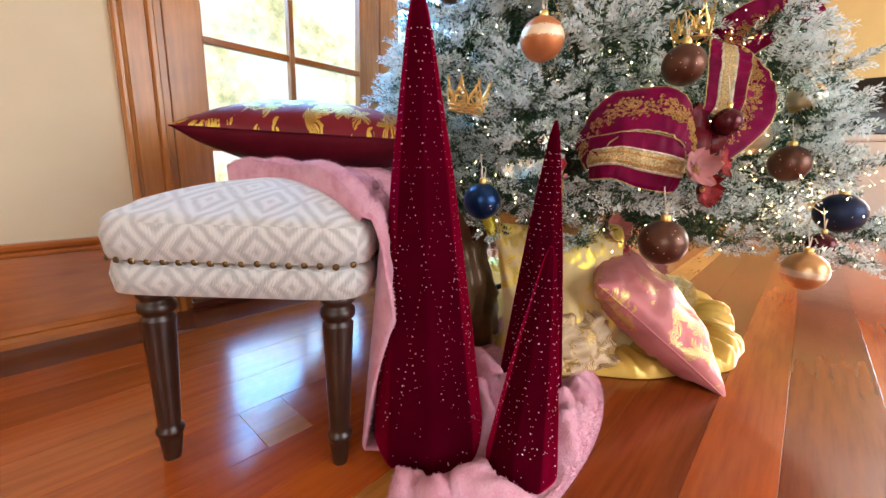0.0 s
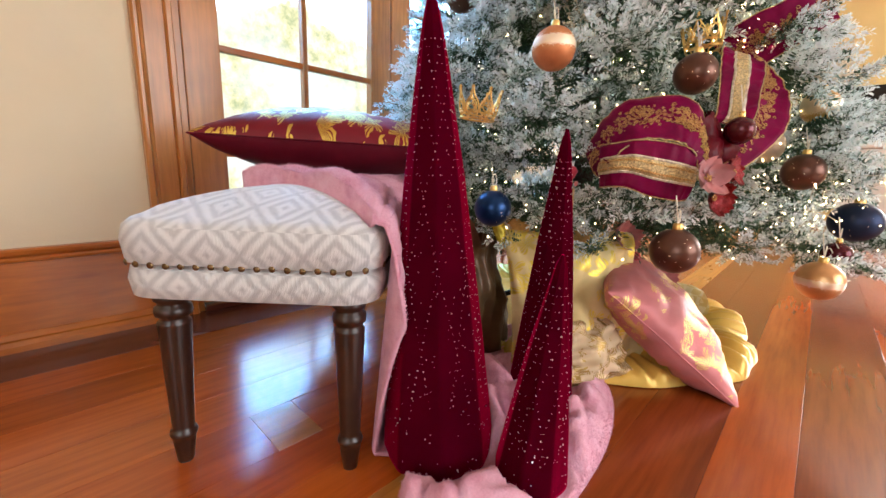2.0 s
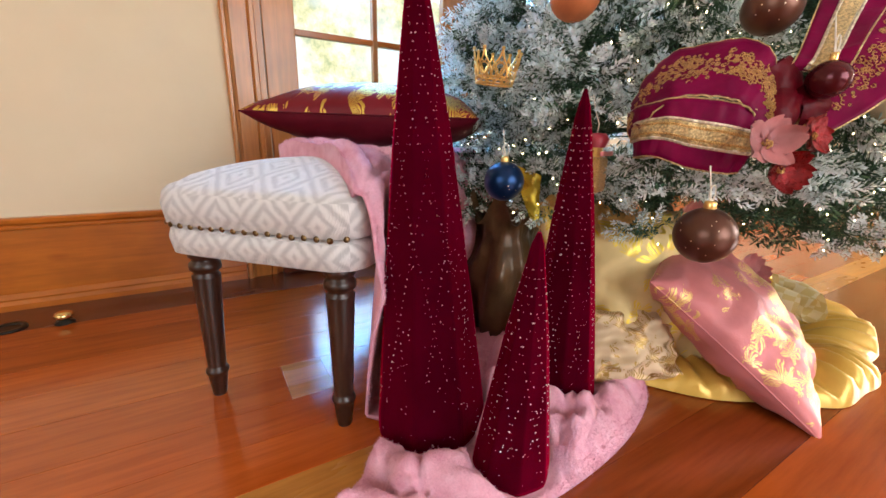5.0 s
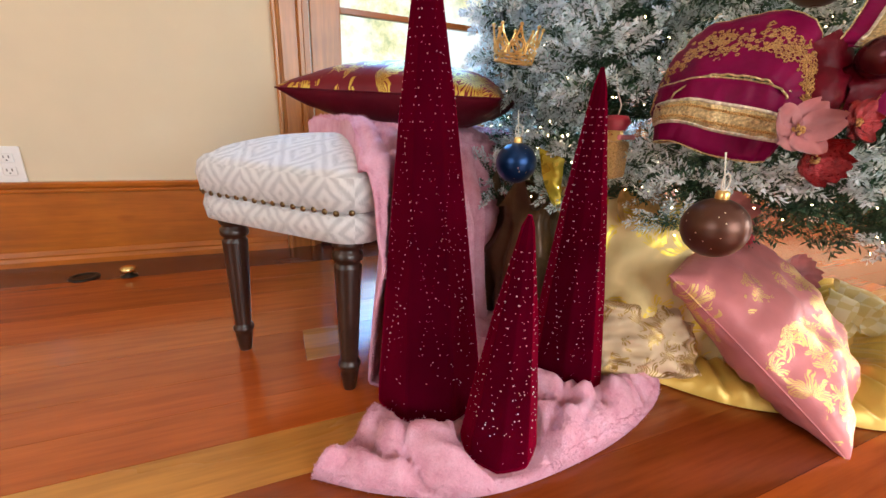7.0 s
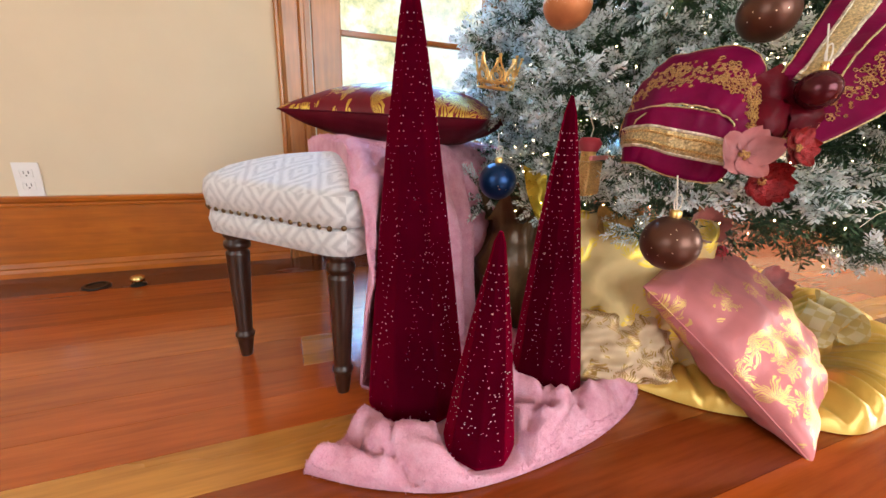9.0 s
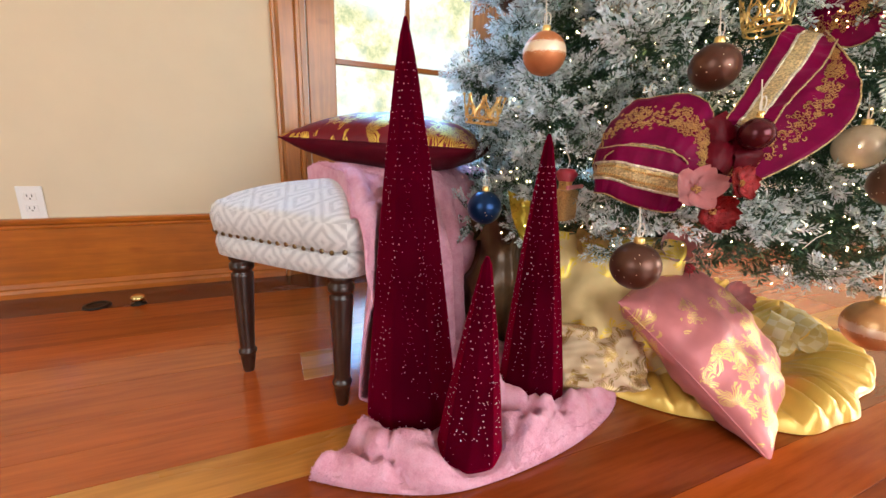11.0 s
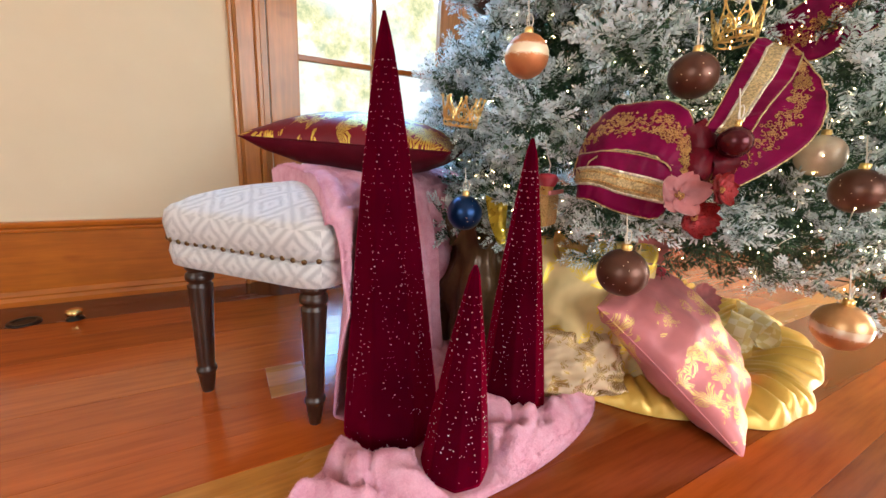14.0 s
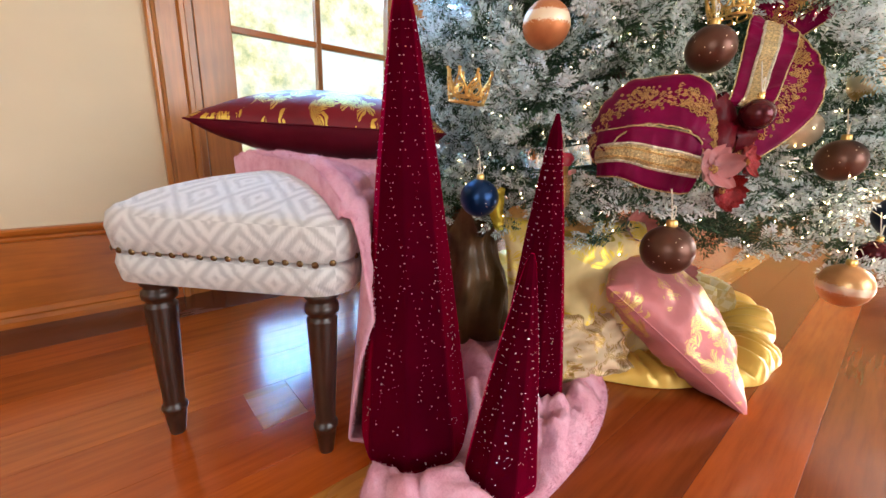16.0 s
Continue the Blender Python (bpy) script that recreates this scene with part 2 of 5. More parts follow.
add_box(wall, 0.0, Y0 - 0.2, 2.4, 2.6, Y0, CEIL)
setting(part("wall_south", wall, M_WALL), "cream painted plaster wall with a wide window", "wall")
wall = bmesh.new()
add_box(wall, X0 - 0.2, Y0, 0, X0, -2.0, CEIL)
add_box(wall, X0 - 0.2, -0.4, 0, X0, Y1, CEIL)
add_box(wall, X0 - 0.2, -2.0, 0, X0, -0.4, 0.6)
add_box(wall, X0 - 0.2, -2.0, 2.3, X0, -0.4, CEIL)
setting(part("wall_west", wall, M_WALL), "cream painted plaster wall with a window", "wall")
wall = bmesh.new()
add_box(wall, X1, -1.5, 0, X1 + 0.2, Y1, CEIL)
add_box(wall, X1, Y0, 0, X1 + 0.2, -3.2, CEIL)
add_box(wall, X1, -3.2, 0, X1 + 0.2, -1.5, 0.55)
add_box(wall, X1, -3.2, 2.45, X1 + 0.2, -1.5, CEIL)
setting(part("wall_east", wall, plain("ochre_wall_paint", (0.72, 0.57, 0.27), 0.75, vary=0.03, scale=4)), "warm yellow painted plaster wall with a window", "wall")
setting(part("ceiling", box(X0 - 0.2, Y0 - 0.2, CEIL, X1 + 0.2, Y1 + 0.2, CEIL + 0.15), M_CEIL), "plain off-white ceiling", "ceiling")

# tall baseboard with cap and base moulding
bb = part("baseboard", moulding([(WALL_Y, 0.0), (WALL_Y - 0.028, 0.0), (WALL_Y - 0.028, 0.018), (WALL_Y - 0.022, 0.03), (WALL_Y - 0.024, 0.036), (WALL_Y - 0.017, 0.05), (WALL_Y - 0.014, 0.052), (WALL_Y - 0.014, 0.252), (WALL_Y - 0.02, 0.255), (WALL_Y - 0.021, 0.261), (WALL_Y - 0.017, 0.267), (WALL_Y - 0.026, 0.275), (WALL_Y - 0.028, 0.286), (WALL_Y - 0.024, 0.291), (WALL_Y, 0.291)], X0, 0.267), M_FIR_H)
setting(bb, "tall varnished fir baseboard with a moulded cap", "baseboard")
bb = part("baseboard", moulding([(WALL_Y, 0.0), (WALL_Y - 0.028, 0.0), (WALL_Y - 0.022, 0.03), (WALL_Y - 0.014, 0.052), (WALL_Y - 0.014, 0.252), (WALL_Y - 0.028, 0.286), (WALL_Y, 0.291)], DOOR_R + 0.12, X1), M_FIR_H)
setting(bb, "tall varnished fir baseboard with a moulded cap", "baseboard")


# ---- garden door ----
def casing_profile(bm, x_out, x_in, z0, z1):
    """An upright casing board, stepped and beaded, from its outer to its inner edge."""
    s = 1 if x_in > x_out else -1
    w = abs(x_in - x_out)
    pts = [(0, 0), (0, 0.03), (0.006, 0.036), (0.014, 0.036), (0.02, 0.026), (0.026, 0.024), (0.03, 0.02), (w - 0.03, 0.018), (w - 0.026, 0.012), (w - 0.02, 0.02), (w - 0.008, 0.02), (w - 0.004, 0.014), (w, 0.014), (w, 0)]
    lo = [bm.verts.new((x_out + s * a, WALL_Y - d, z0)) for a, d in pts]
    hi = [bm.verts.new((x_out + s * a, WALL_Y - d, z1)) for a, d in pts]
    for k in range(len(pts) - 1):
        bm.faces.new((lo[k], lo[k + 1], hi[k + 1], hi[k]))
    bm.faces.new(lo)
    bm.faces.new(hi)
    bmesh.ops.recalc_face_normals(bm, faces=bm.faces)
    return bm


door = thing("door_1", "varnished fir double garden door with many panes", "door")
door["kind"] = "structure"
part("casing", casing_profile(bmesh.new(), 0.270, 0.384, 0.0, DOOR_TOP + 0.1), M_FIR, door)
part("casing", casing_profile(bmesh.new(), DOOR_R + 0.11, DOOR_R - 0.007, 0.0, DOOR_TOP + 0.1), M_FIR, door)
part("casing", box(0.270, WALL_Y - 0.03, DOOR_TOP, DOOR_R + 0.11, WALL_Y - 0.001, DOOR_TOP + 0.12, 0.004), M_FIR_H, door)
part("jamb", box(DOOR_L, WALL_Y + 0.001, 0, DOOR_L + 0.025, WALL_Y + 0.19, DOOR_TOP), M_FIR, door)
part("jamb", box(DOOR_R - 0.025, WALL_Y + 0.001, 0, DOOR_R, WALL_Y + 0.19, DOOR_TOP), M_FIR, door)
part("sill", box(DOOR_L + 0.025, WALL_Y - 0.02, 0.001, DOOR_R - 0.025, WALL_Y + 0.19, 0.02, 0.003), M_PLANK_DARK, door)


def door_leaf(x0, x1):
    y0, y1 = WALL_Y + 0.012, WALL_Y + 0.052
    leaf = part("leaf", box(x0 + 0.004, y0, 0.024, x0 + 0.118, y1, DOOR_TOP - 0.01, 0.004), M_FIR, door)
    part("stile", box(x1 - 0.112, y0, 0.024, x1 - 0.004, y1, DOOR_TOP - 0.01, 0.004), M_FIR, leaf)
    gx0, gx1, gz0, gz1 = x0 + 0.118, x1 - 0.112, 0.226, DOOR_TOP - 0.13
    part("rail", box(gx0, y0 + 0.002, 0.024, gx1, y1 - 0.002, gz0, 0.004), M_FIR_H, leaf)
    part("rail", box(gx0, y0 + 0.002, gz1, gx1, y1 - 0.002, DOOR_TOP - 0.01, 0.004), M_FIR_H, leaf)
    mid = (gx0 + gx1) / 2
    part("muntin", box(mid - 0.011, y0 + 0.006, gz0, mid + 0.011, y1 - 0.006, gz1, 0.004), M_FIR, leaf)
    z = 0.572
    while z < gz1 - 0.1:
        for a, b in ((gx0, mid - 0.011), (mid + 0.011, gx1)):
            part("muntin", box(a, y0 + 0.007, z - 0.011, b, y1 - 0.007, z + 0.011, 0.003), M_FIR_H, leaf)
        z += 0.359
    for a, b in ((gx0, mid), (mid, gx1)):
        pane = part("pane", box(a, y0 + 0.019, gz0, b, y0 + 0.022, gz1), M_GLASS, leaf)
        pane.visible_shadow = False
    return leaf


door_leaf(0.403, 1.277)
door_leaf(1.279, 2.152)

garden = part("backdrop", box(-16, 9.0, -2.5, 20, 9.05, 14.0), M_GARDEN)
setting(garden, "sunlit autumn garden foliage and bright sky outside", "backdrop")
setting(part("ground", box(-30, WALL_Y + 0.21, -0.4, 30, 30, -0.25), plain("lawn", (0.1, 0.14, 0.05), 0.9, vary=0.4, scale=5)), "lawn outside the garden door", "ground")

# ---- stool ----
STOOL = pose(0.214, 0.836, 0, 0, 0, -47.5)  # x along the front, y to the back
HALF_W, DEPTH, CORNER = 0.216, 1.05, 0.056


def seat_body(z0, z1, crown, inset, nx=26, ny=32):
    """A padded block: rounded sides and a domed top."""
    bm = bmesh.new()
    uv = bm.loops.layers.uv.new("UVMap")
    rings = []
    steps = [(0.016, 0.0), (0.004, 0.012), (0.0, 0.03), (0.0, 0.5), (0.002, 0.78), (0.014, 0.93), (0.03, 1.0), (0.051, 1.12)]
    outline = []
    w, d, r = HALF_W - inset, DEPTH / 2 - inset, CORNER
    for cx, cy, a0 in ((w - r, d - r, 0), (-w + r, d - r, 90), (-w + r, -d + r, 180), (w - r, -d + r, 270)):
        for k in range(7):
            a = radians(a0 + 15 * k)
            outline.append((cx, cy, math.cos(a), math.sin(a)))
    dense = []
    n = len(outline)
    for k in range(n):
        a, b = outline[k], outline[(k + 1) % n]
        pa, pb = (a[0] + r * a[2], a[1] + r * a[3]), (b[0] + r * b[2], b[1] + r * b[3])
        cuts = 12 if k % 7 == 6 else 1
        for c in range(cuts):
            f = c / cuts
            dense.append((pa[0] * (1 - f) + pb[0] * f, pa[1] * (1 - f) + pb[1] * f, a[2] * (1 - f) + b[2] * f, a[3] * (1 - f) + b[3] * f))
    h = z1 - z0
    for off, f in steps:
        ring = []
        for x, y, nxx, nyy in dense:
            bulge = 0.006 * math.sin(math.pi * min(1, f)) + 0.0025 * noise.noise((x * 14, y * 14, f * 3))
            zz = z0 + h * min(f, 1.0) + (crown * 0.25 if f > 1 else 0)
            ring.append(bm.verts.new((x - nxx * (off - bulge), y + DEPTH / 2 - nyy * (off - bulge), zz)))
        rings.append(ring)
    for a, b in zip(rings, rings[1:]):
        for k in range(len(a)):
            j = (k + 1) % len(a)
            bm.faces.new((a[k], a[j], b[j], b[k]))
    last = rings[-1]
    for f in (0.9, 0.78, 0.64, 0.5, 0.36, 0.22, 0.08):
        ring = []
        for v in last:
            x, y = v.co.x, v.co.y - DEPTH / 2
            sy = 1 - (1 - f) * (HALF_W - 0.05) / (DEPTH / 2)
            zz = z1 + crown * (0.25 + 0.75 * (1 - f * f))
            ring.append(bm.verts.new((x * f, y * sy + DEPTH / 2, zz)))
        rings.append(ring)
        prev = rings[-2]
        for k in range(len(ring)):
            j = (k + 1) % len(ring)
            bm.faces.new((prev[k], prev[j], ring[j], ring[k]))
    bm.faces.new(rings[-1])
    bm.faces.new(rings[0][::-1])
    bm.normal_update()
    for f in bm.faces:
        n = f.normal
        for l in f.loops:
            c = l.vert.co
            if abs(n.z) > 0.75:
                l[uv].uv = (c.x, c.y + z1)
            elif abs(n.y) > abs(n.x):
                l[uv].uv = (c.x, c.z if n.y < 0 else -c.z)
            else:
                l[uv].uv = (c.y, c.z)
    return bm


stool = thing("upholstered_bench", "low bench upholstered in grey and white woven diamonds", "bench", m=STOOL)
part("seat", seat_body(0.380, 0.460, 0.046, 0.0), M_SEAT, stool, "domed cushion in woven diamond fabric", True)
part("seat_band", seat_body(0.322, 0.386, 0.0, 0.004), M_SEAT, stool, "lower band in woven diamond fabric", True)

nail = lathe([(0.0058, 0), (0.0055, 0.0015), (0.004, 0.0033), (0.0, 0.0042)], 10)
nail_mesh = bpy.data.meshes.new("nail")
nail.to_mesh(nail_mesh)
nail.free()
nail_mesh.materials.append(M_NAIL)


def on_front(x):
    """How far the front's rounded corner falls back at x, and the turn of its face."""
    over = max(0.0, abs(x) - (HALF_W - CORNER))
    a = math.asin(min(1, over / CORNER))
    return CORNER * (1 - math.cos(a)), math.degrees(a) * (1 if x > 0 else -1)


for k in range(17):
    x = (HALF_W - 0.02) * (k / 8 - 1)
    back, turn = on_front(x)
    o = new("nail", nail_mesh)
    o.parent, o.matrix_basis = stool, pose(x, back + 0.0005, 0.381 + random.uniform(-0.0015, 0.0015), 90, 0, turn)
for side in (-1, 1):
    for k in range(40):
        o = new("nail", nail_mesh)
        o.parent, o.matrix_basis = stool, pose(side * (HALF_W - 0.0005), CORNER + 0.012 + k * (DEPTH - 2 * CORNER - 0.024) / 39, 0.381, 90, 0, 90 if side > 0 else -90)

leg_profile = [(0, 0), (0.0125, 0), (0.0135, 0.003), (0.0185, 0.042), (0.019, 0.05), (0.0215, 0.053), (0.0228, 0.058), (0.0215, 0.063), (0.0178, 0.066), (0.018, 0.072), (0.0262, 0.268), (0.0265, 0.272), (0.0225, 0.276), (0.0225, 0.281), (0.0285, 0.285), (0.0295, 0.292), (0.0285, 0.299), (0.024, 0.303), (0.024, 0.308), (0.029, 0.312), (0.0295, 0.325), (0, 0.325)]
for x in (-0.146, 0.162):
    for y in (0.033, DEPTH - 0.035):
        o = part("leg", lathe(leg_profile, 24), M_LEG, stool, "dark turned wooden leg", True)
        o.matrix_basis = pose(x, y, 0.0, -1.5 if y < 0.2 else 1.5, 0, 0)

# ---- velvet cone trees ----
def cone_tree(base, tip, radius, sides, turn, label):
    base, tip = Vector(base), Vector(tip)
    h = (tip - base).length
    axis = Vector((0, 0, 1)).rotation_difference((tip - base).normalized()).to_matrix().to_4x4()
    m = Matrix.Translation(base) @ axis @ pose(0, 0, 0, 0, 0, turn)
    e = thing("cone_tree", label, "decoration", "velvet cone trees", m)
    rnd = random.Random(sides * 7 + int(h * 100))
    prof = [(radius * 0.98, 0.0), (radius, 0.006), (radius * 0.965, h * 0.06), (radius * 0.76, h * 0.32), (radius * 0.5, h * 0.62), (radius * 0.2, h * 0.9), (0.0075, h * 0.985), (0.003, h)]

    def rad(z):
        for (r0, z0), (r1, z1) in zip(prof, prof[1:]):
            if z <= z1:
                return r0 + (r1 - r0) * (z - z0) / (z1 - z0)
        return 0

    def lip(z):
        """The section rounds off towards the base."""
        return 0.35 * max(0.0, 1 - z / (h * 0.06))

    def corner(a, z):
        """Radius at an angle of the softened many-sided section."""
        step = 2 * math.pi / sides
        b = (a % step) - step / 2
        flat = math.cos(step / 2) / math.cos(b)
        return rad(z) * min(flat, 0.99) * (1 - lip(z)) + rad(z) * 0.96 * lip(z)

    bm = bmesh.new()
    rows = []
    # flat faces that meet in narrow rounded seams
    step = 2 * math.pi / sides
    turns = [step * (k + f) for k in range(sides) for f in (-0.06, 0.0, 0.06, 0.25, 0.5, 0.75)]
    n = len(turns)
    levels = [0, 0.008, h * 0.03, h * 0.06] + [h * k / 24 for k in range(2, 25)]
    for z in levels:
        ring = []
        for a in turns:
            r = corner(a, z) + 0.0006 * noise.noise((math.cos(a) * 3, math.sin(a) * 3, z * 14))
            ring.append(bm.verts.new((r * math.cos(a), r * math.sin(a), z)))
        rows.append(ring)
    for a, b in zip(rows, rows[1:]):
        for k in range(n):
            bm.faces.new((a[k], a[(k + 1) % n], b[(k + 1) % n], b[k]))
    bm.faces.new(rows[0][::-1])
    bm.faces.new(rows[-1])
    for face in bm.faces:
        face.smooth = False
    part("cover", bm, M_VELVET, e)
    # glitter dots in a lattice of slanting lines, and loose ones
    dots = bmesh.new()
    def dot(a, z, s):
        r = corner(a, z) + 0.0003
        p = Vector((r * math.cos(a), r * math.sin(a), z))
        q = Vector((math.cos(a), math.sin(a), 0.2)).to_track_quat("Z", "Y").to_matrix().to_4x4()
        mm = Matrix.Translation(p) @ q
        vs = [dots.verts.new(mm @ Vector((s * math.cos(t), s * math.sin(t), 0))) for t in (0, 1.57, 3.14, 4.71)]
        top = dots.verts.new(mm @ Vector((0, 0, s * 0.8)))
        for k in range(4):
            dots.faces.new((vs[k], vs[(k + 1) % 4], top))
    for line in range(8):
        for way in (-1, 1):
            a0 = 2 * math.pi * line / 8
            z = 0.02
            while z < h * 0.9:
                a = a0 + way * math.log(max(rad(0.0), 1e-3) / max(rad(z), 2e-3)) * 1.9
                if z > h * 0.15 and noise.noise((math.cos(a) * 2, math.sin(a) * 2 + way, z * 5)) > -0.55:
                    dot(a, z, rnd.choice((0.0007, 0.0008, 0.0014)))
                z += 0.0125
    for k in range(int(380 * h * radius / 0.08)):
        z = h * (1 - math.sqrt(rnd.random())) * 0.96 + 0.004
        dot(rnd.uniform(0, 6.283), z, rnd.choice((0.0006, 0.0008, 0.0012)) * (0.7 + radius * 4))
    tagged(part("glitter", dots, M_SPARK, e, "fine silver glitter dots"), kind="stuff")
    return e


cone_tree((0.495, 0.653, 0.018), (0.476, 0.688, 0.833), 0.109, 8, 2.0, "tall burgundy velvet cone tree dotted with silver glitter")
cone_tree((0.783, 0.598, 0.016), (0.739, 0.567, 0.634), 0.081, 8, 4.0, "middle-sized burgundy velvet cone tree with silver glitter")
cone_tree((0.556, 0.484, 0.018), (0.554, 0.460, 0.425), 0.067, 8, 15.0, "small burgundy velvet cone tree with silver glitter")

# ---- flocked tree ----
TREE = Vector((1.5, 0.87, 0))
TREE_TOP = 3.1


def crown_radius(z):
    return 0.79 * (1 - (z - 0.35) / 2.9) if z > 0.35 else 0.79


def leafy(name, base, lite, rough):
    def build(t, b):
        g = t.nodes.new("ShaderNodeNewGeometry")
        col = ramp(t, g.outputs["Random Per Island"], [(0.0, tuple(c * 0.6 for c in base)), (0.6, base), (1.0, lite)])
        link(t, col, b.inputs["Base Color"])
        b.inputs["Roughness"].default_value = rough
    return material(name, build)


def soft_leaf(t, b, col):
    """Thin fibres that let some light through."""
    link(t, col, b.inputs["Base Color"])
    b.inputs["Roughness"].default_value = 0.85
    tr = t.nodes.new("ShaderNodeBsdfTranslucent")
    link(t, col, tr.inputs[0])
    mix = node(t, "ShaderNodeMixShader", Fac=0.32)
    link(t, b.outputs[0], mix.inputs[1])
    link(t, tr.outputs[0], mix.inputs[2])
    link(t, mix.outputs[0], t.nodes["Material Output"].inputs[0])


def snow_build(t, b):
    soft_leaf(t, b, ramp(t, noise_tex(t, coords(t), 60, 3), [(0.3, (0.84, 0.93, 0.96)), (0.7, (0.93, 0.98, 1.0))]))


def flocked_build(t, b):
    g = t.nodes.new("ShaderNodeNewGeometry")
    patch = noise_tex(t, coords(t), 12, 4)
    f = math_node(t, "ADD", math_node(t, "MULTIPLY", g.outputs["Random Per Island"], 0.32), math_node(t, "MULTIPLY", patch, 0.8))
    col = ramp(t, f, [(0.33, (0.06, 0.14, 0.1)), (0.42, (0.35, 0.46, 0.42)), (0.5, (0.76, 0.88, 0.88)), (0.7, (0.92, 0.98, 1.0))])
    soft_leaf(t, b, col)


M_NEEDLE = leafy("deep_green_needles", (0.03, 0.09, 0.045), (0.1, 0.2, 0.1), 0.6)
M_FLOCK = material("flocked_needles", flocked_build)
M_SNOW = material("white_flock", snow_build)
M_BARK = plain("dark_bark", (0.045, 0.03, 0.02), 0.9, vary=0.3, bump=0.4)


SNOW = []


def sprig(rng, length, side_twigs, per_metre, needle):
    """Vertices and quads of one flat spray of needles, along +x from its base."""
    verts, quads, bare, twigs = [], [], [], []

    def needles_along(p0, p1, count, size, stem):
        twigs.append((p0, p1))
        ax = p1 - p0
        axn = ax / np.linalg.norm(ax)
        up = np.array((0, 0, 1.0))
        s = np.cross(axn, up)
        s /= np.linalg.norm(s) + 1e-9
        n = np.cross(s, axn)
        for k in range(count):
            f = (k + 0.5 * rng.random()) / count
            base = p0 + ax * f
            a = (0.1, math.pi - 0.1, math.pi / 2, -0.5, math.pi + 0.5)[k % 5] + rng.normal() * 0.35
            out = s * math.cos(a) + n * math.sin(a)
            d = out * (0.95 - 0.25 * f) + axn * (0.35 + 0.35 * f)
            d /= np.linalg.norm(d)
            l = size * (0.75 + 0.4 * rng.random()) * (1.05 - 0.3 * f)
            w = np.cross(d, n + 0.5 * s * rng.normal())
            w = w / (np.linalg.norm(w) + 1e-9) * 0.0021
            i = len(verts)
            verts.extend((base, base + d * l * 0.65 + w, base + d * l, base + d * l * 0.65 - w))
            (bare if f < stem * (0.6 + 0.8 * rng.random()) else quads).append((i, i + 1, i + 2, i + 3))

    tip = np.array((length, 0, 0.012))
    zero = np.zeros(3)
    needles_along(zero, tip, int(per_metre * length), needle, 0.5)
    for k in range(side_twigs):
        f = 0.15 + 0.65 * (k // 2 * 2 + rng.random() * 0.6) / max(1, side_twigs)
        s = 1 if k % 2 else -1
        l = length * (0.55 - 0.25 * f) * (0.85 + 0.3 * rng.random())
        p0 = tip * f
        a = radians(38 + 22 * rng.random())
        needles_along(p0, p0 + np.array((l * math.cos(a), s * l * math.sin(a), rng.uniform(-0.02, 0.03))), int(per_metre * l), needle, 0.3)
    snow, faces = [], []
    for p0, p1 in twigs:
        for k in range(max(2, int(np.linalg.norm(p1 - p0) / 0.02))):
            f = rng.random() ** 0.7
            c = p0 + (p1 - p0) * f + rng.normal(size=3) * 0.0035 + np.array((0, 0, 0.003))
            ax = (p1 - p0) / np.linalg.norm(p1 - p0)
            s = np.cross(ax, (0, 0, 1.0))
            a, b = rng.uniform(0.004, 0.008), rng.uniform(0.0025, 0.005)
            i = len(snow)
            snow.extend((c + ax * a, c + s * b, c + np.array((0, 0, b * 0.8)), c - ax * a, c - s * b, c - np.array((0, 0, b * 0.5))))
            faces.extend((i + x, i + y, i + z, i + z) for x, y, z in ((0, 1, 2), (1, 3, 2), (3, 4, 2), (4, 0, 2), (1, 0, 5), (3, 1, 5), (4, 3, 5), (0, 4, 5)))
    SNOW.append((np.array(snow), np.array(faces)))
    return np.array(verts), np.array(quads), np.array(bare)


def only(verts, quads):
    """The faces with just the points that they use."""
    used, index = np.unique(quads, return_inverse=True)
    return verts[used], index.reshape(quads.shape)


def mesh_from_arrays(name, verts, quads, mat):
    """Faces of four corners; a doubled last corner makes a triangle."""
    me = bpy.data.meshes.new(name)
    tri = quads[:, 2] == quads[:, 3]
    sizes = np.where(tri, 3, 4)
    keep = np.ones(quads.shape, bool)
    keep[tri, 3] = False
    loops = quads[keep]
    me.vertices.add(len(verts))
    me.vertices.foreach_set("co", verts.astype(np.float32).ravel())
    me.loops.add(len(loops))
    me.loops.foreach_set("vertex_index", loops.astype(np.int32))
    me.polygons.add(len(sizes))
    me.polygons.foreach_set("loop_start", np.concatenate(([0], np.cumsum(sizes)[:-1])).astype(np.int32))
    me.update(calc_edges=True)
    me.materials.append(mat)
    return me


def scatter(kinds, places):
    """One big array mesh of kinds at places (kind, matrix 3x3, origin)."""
    vs, qs, at = [], [], 0
    for k, m, o in places:
        v, q = kinds[k]
        vs.append(v @ m.T + o)
        qs.append(q + at)
        at += len(v)
    return np.concatenate(vs), np.concatenate(qs)


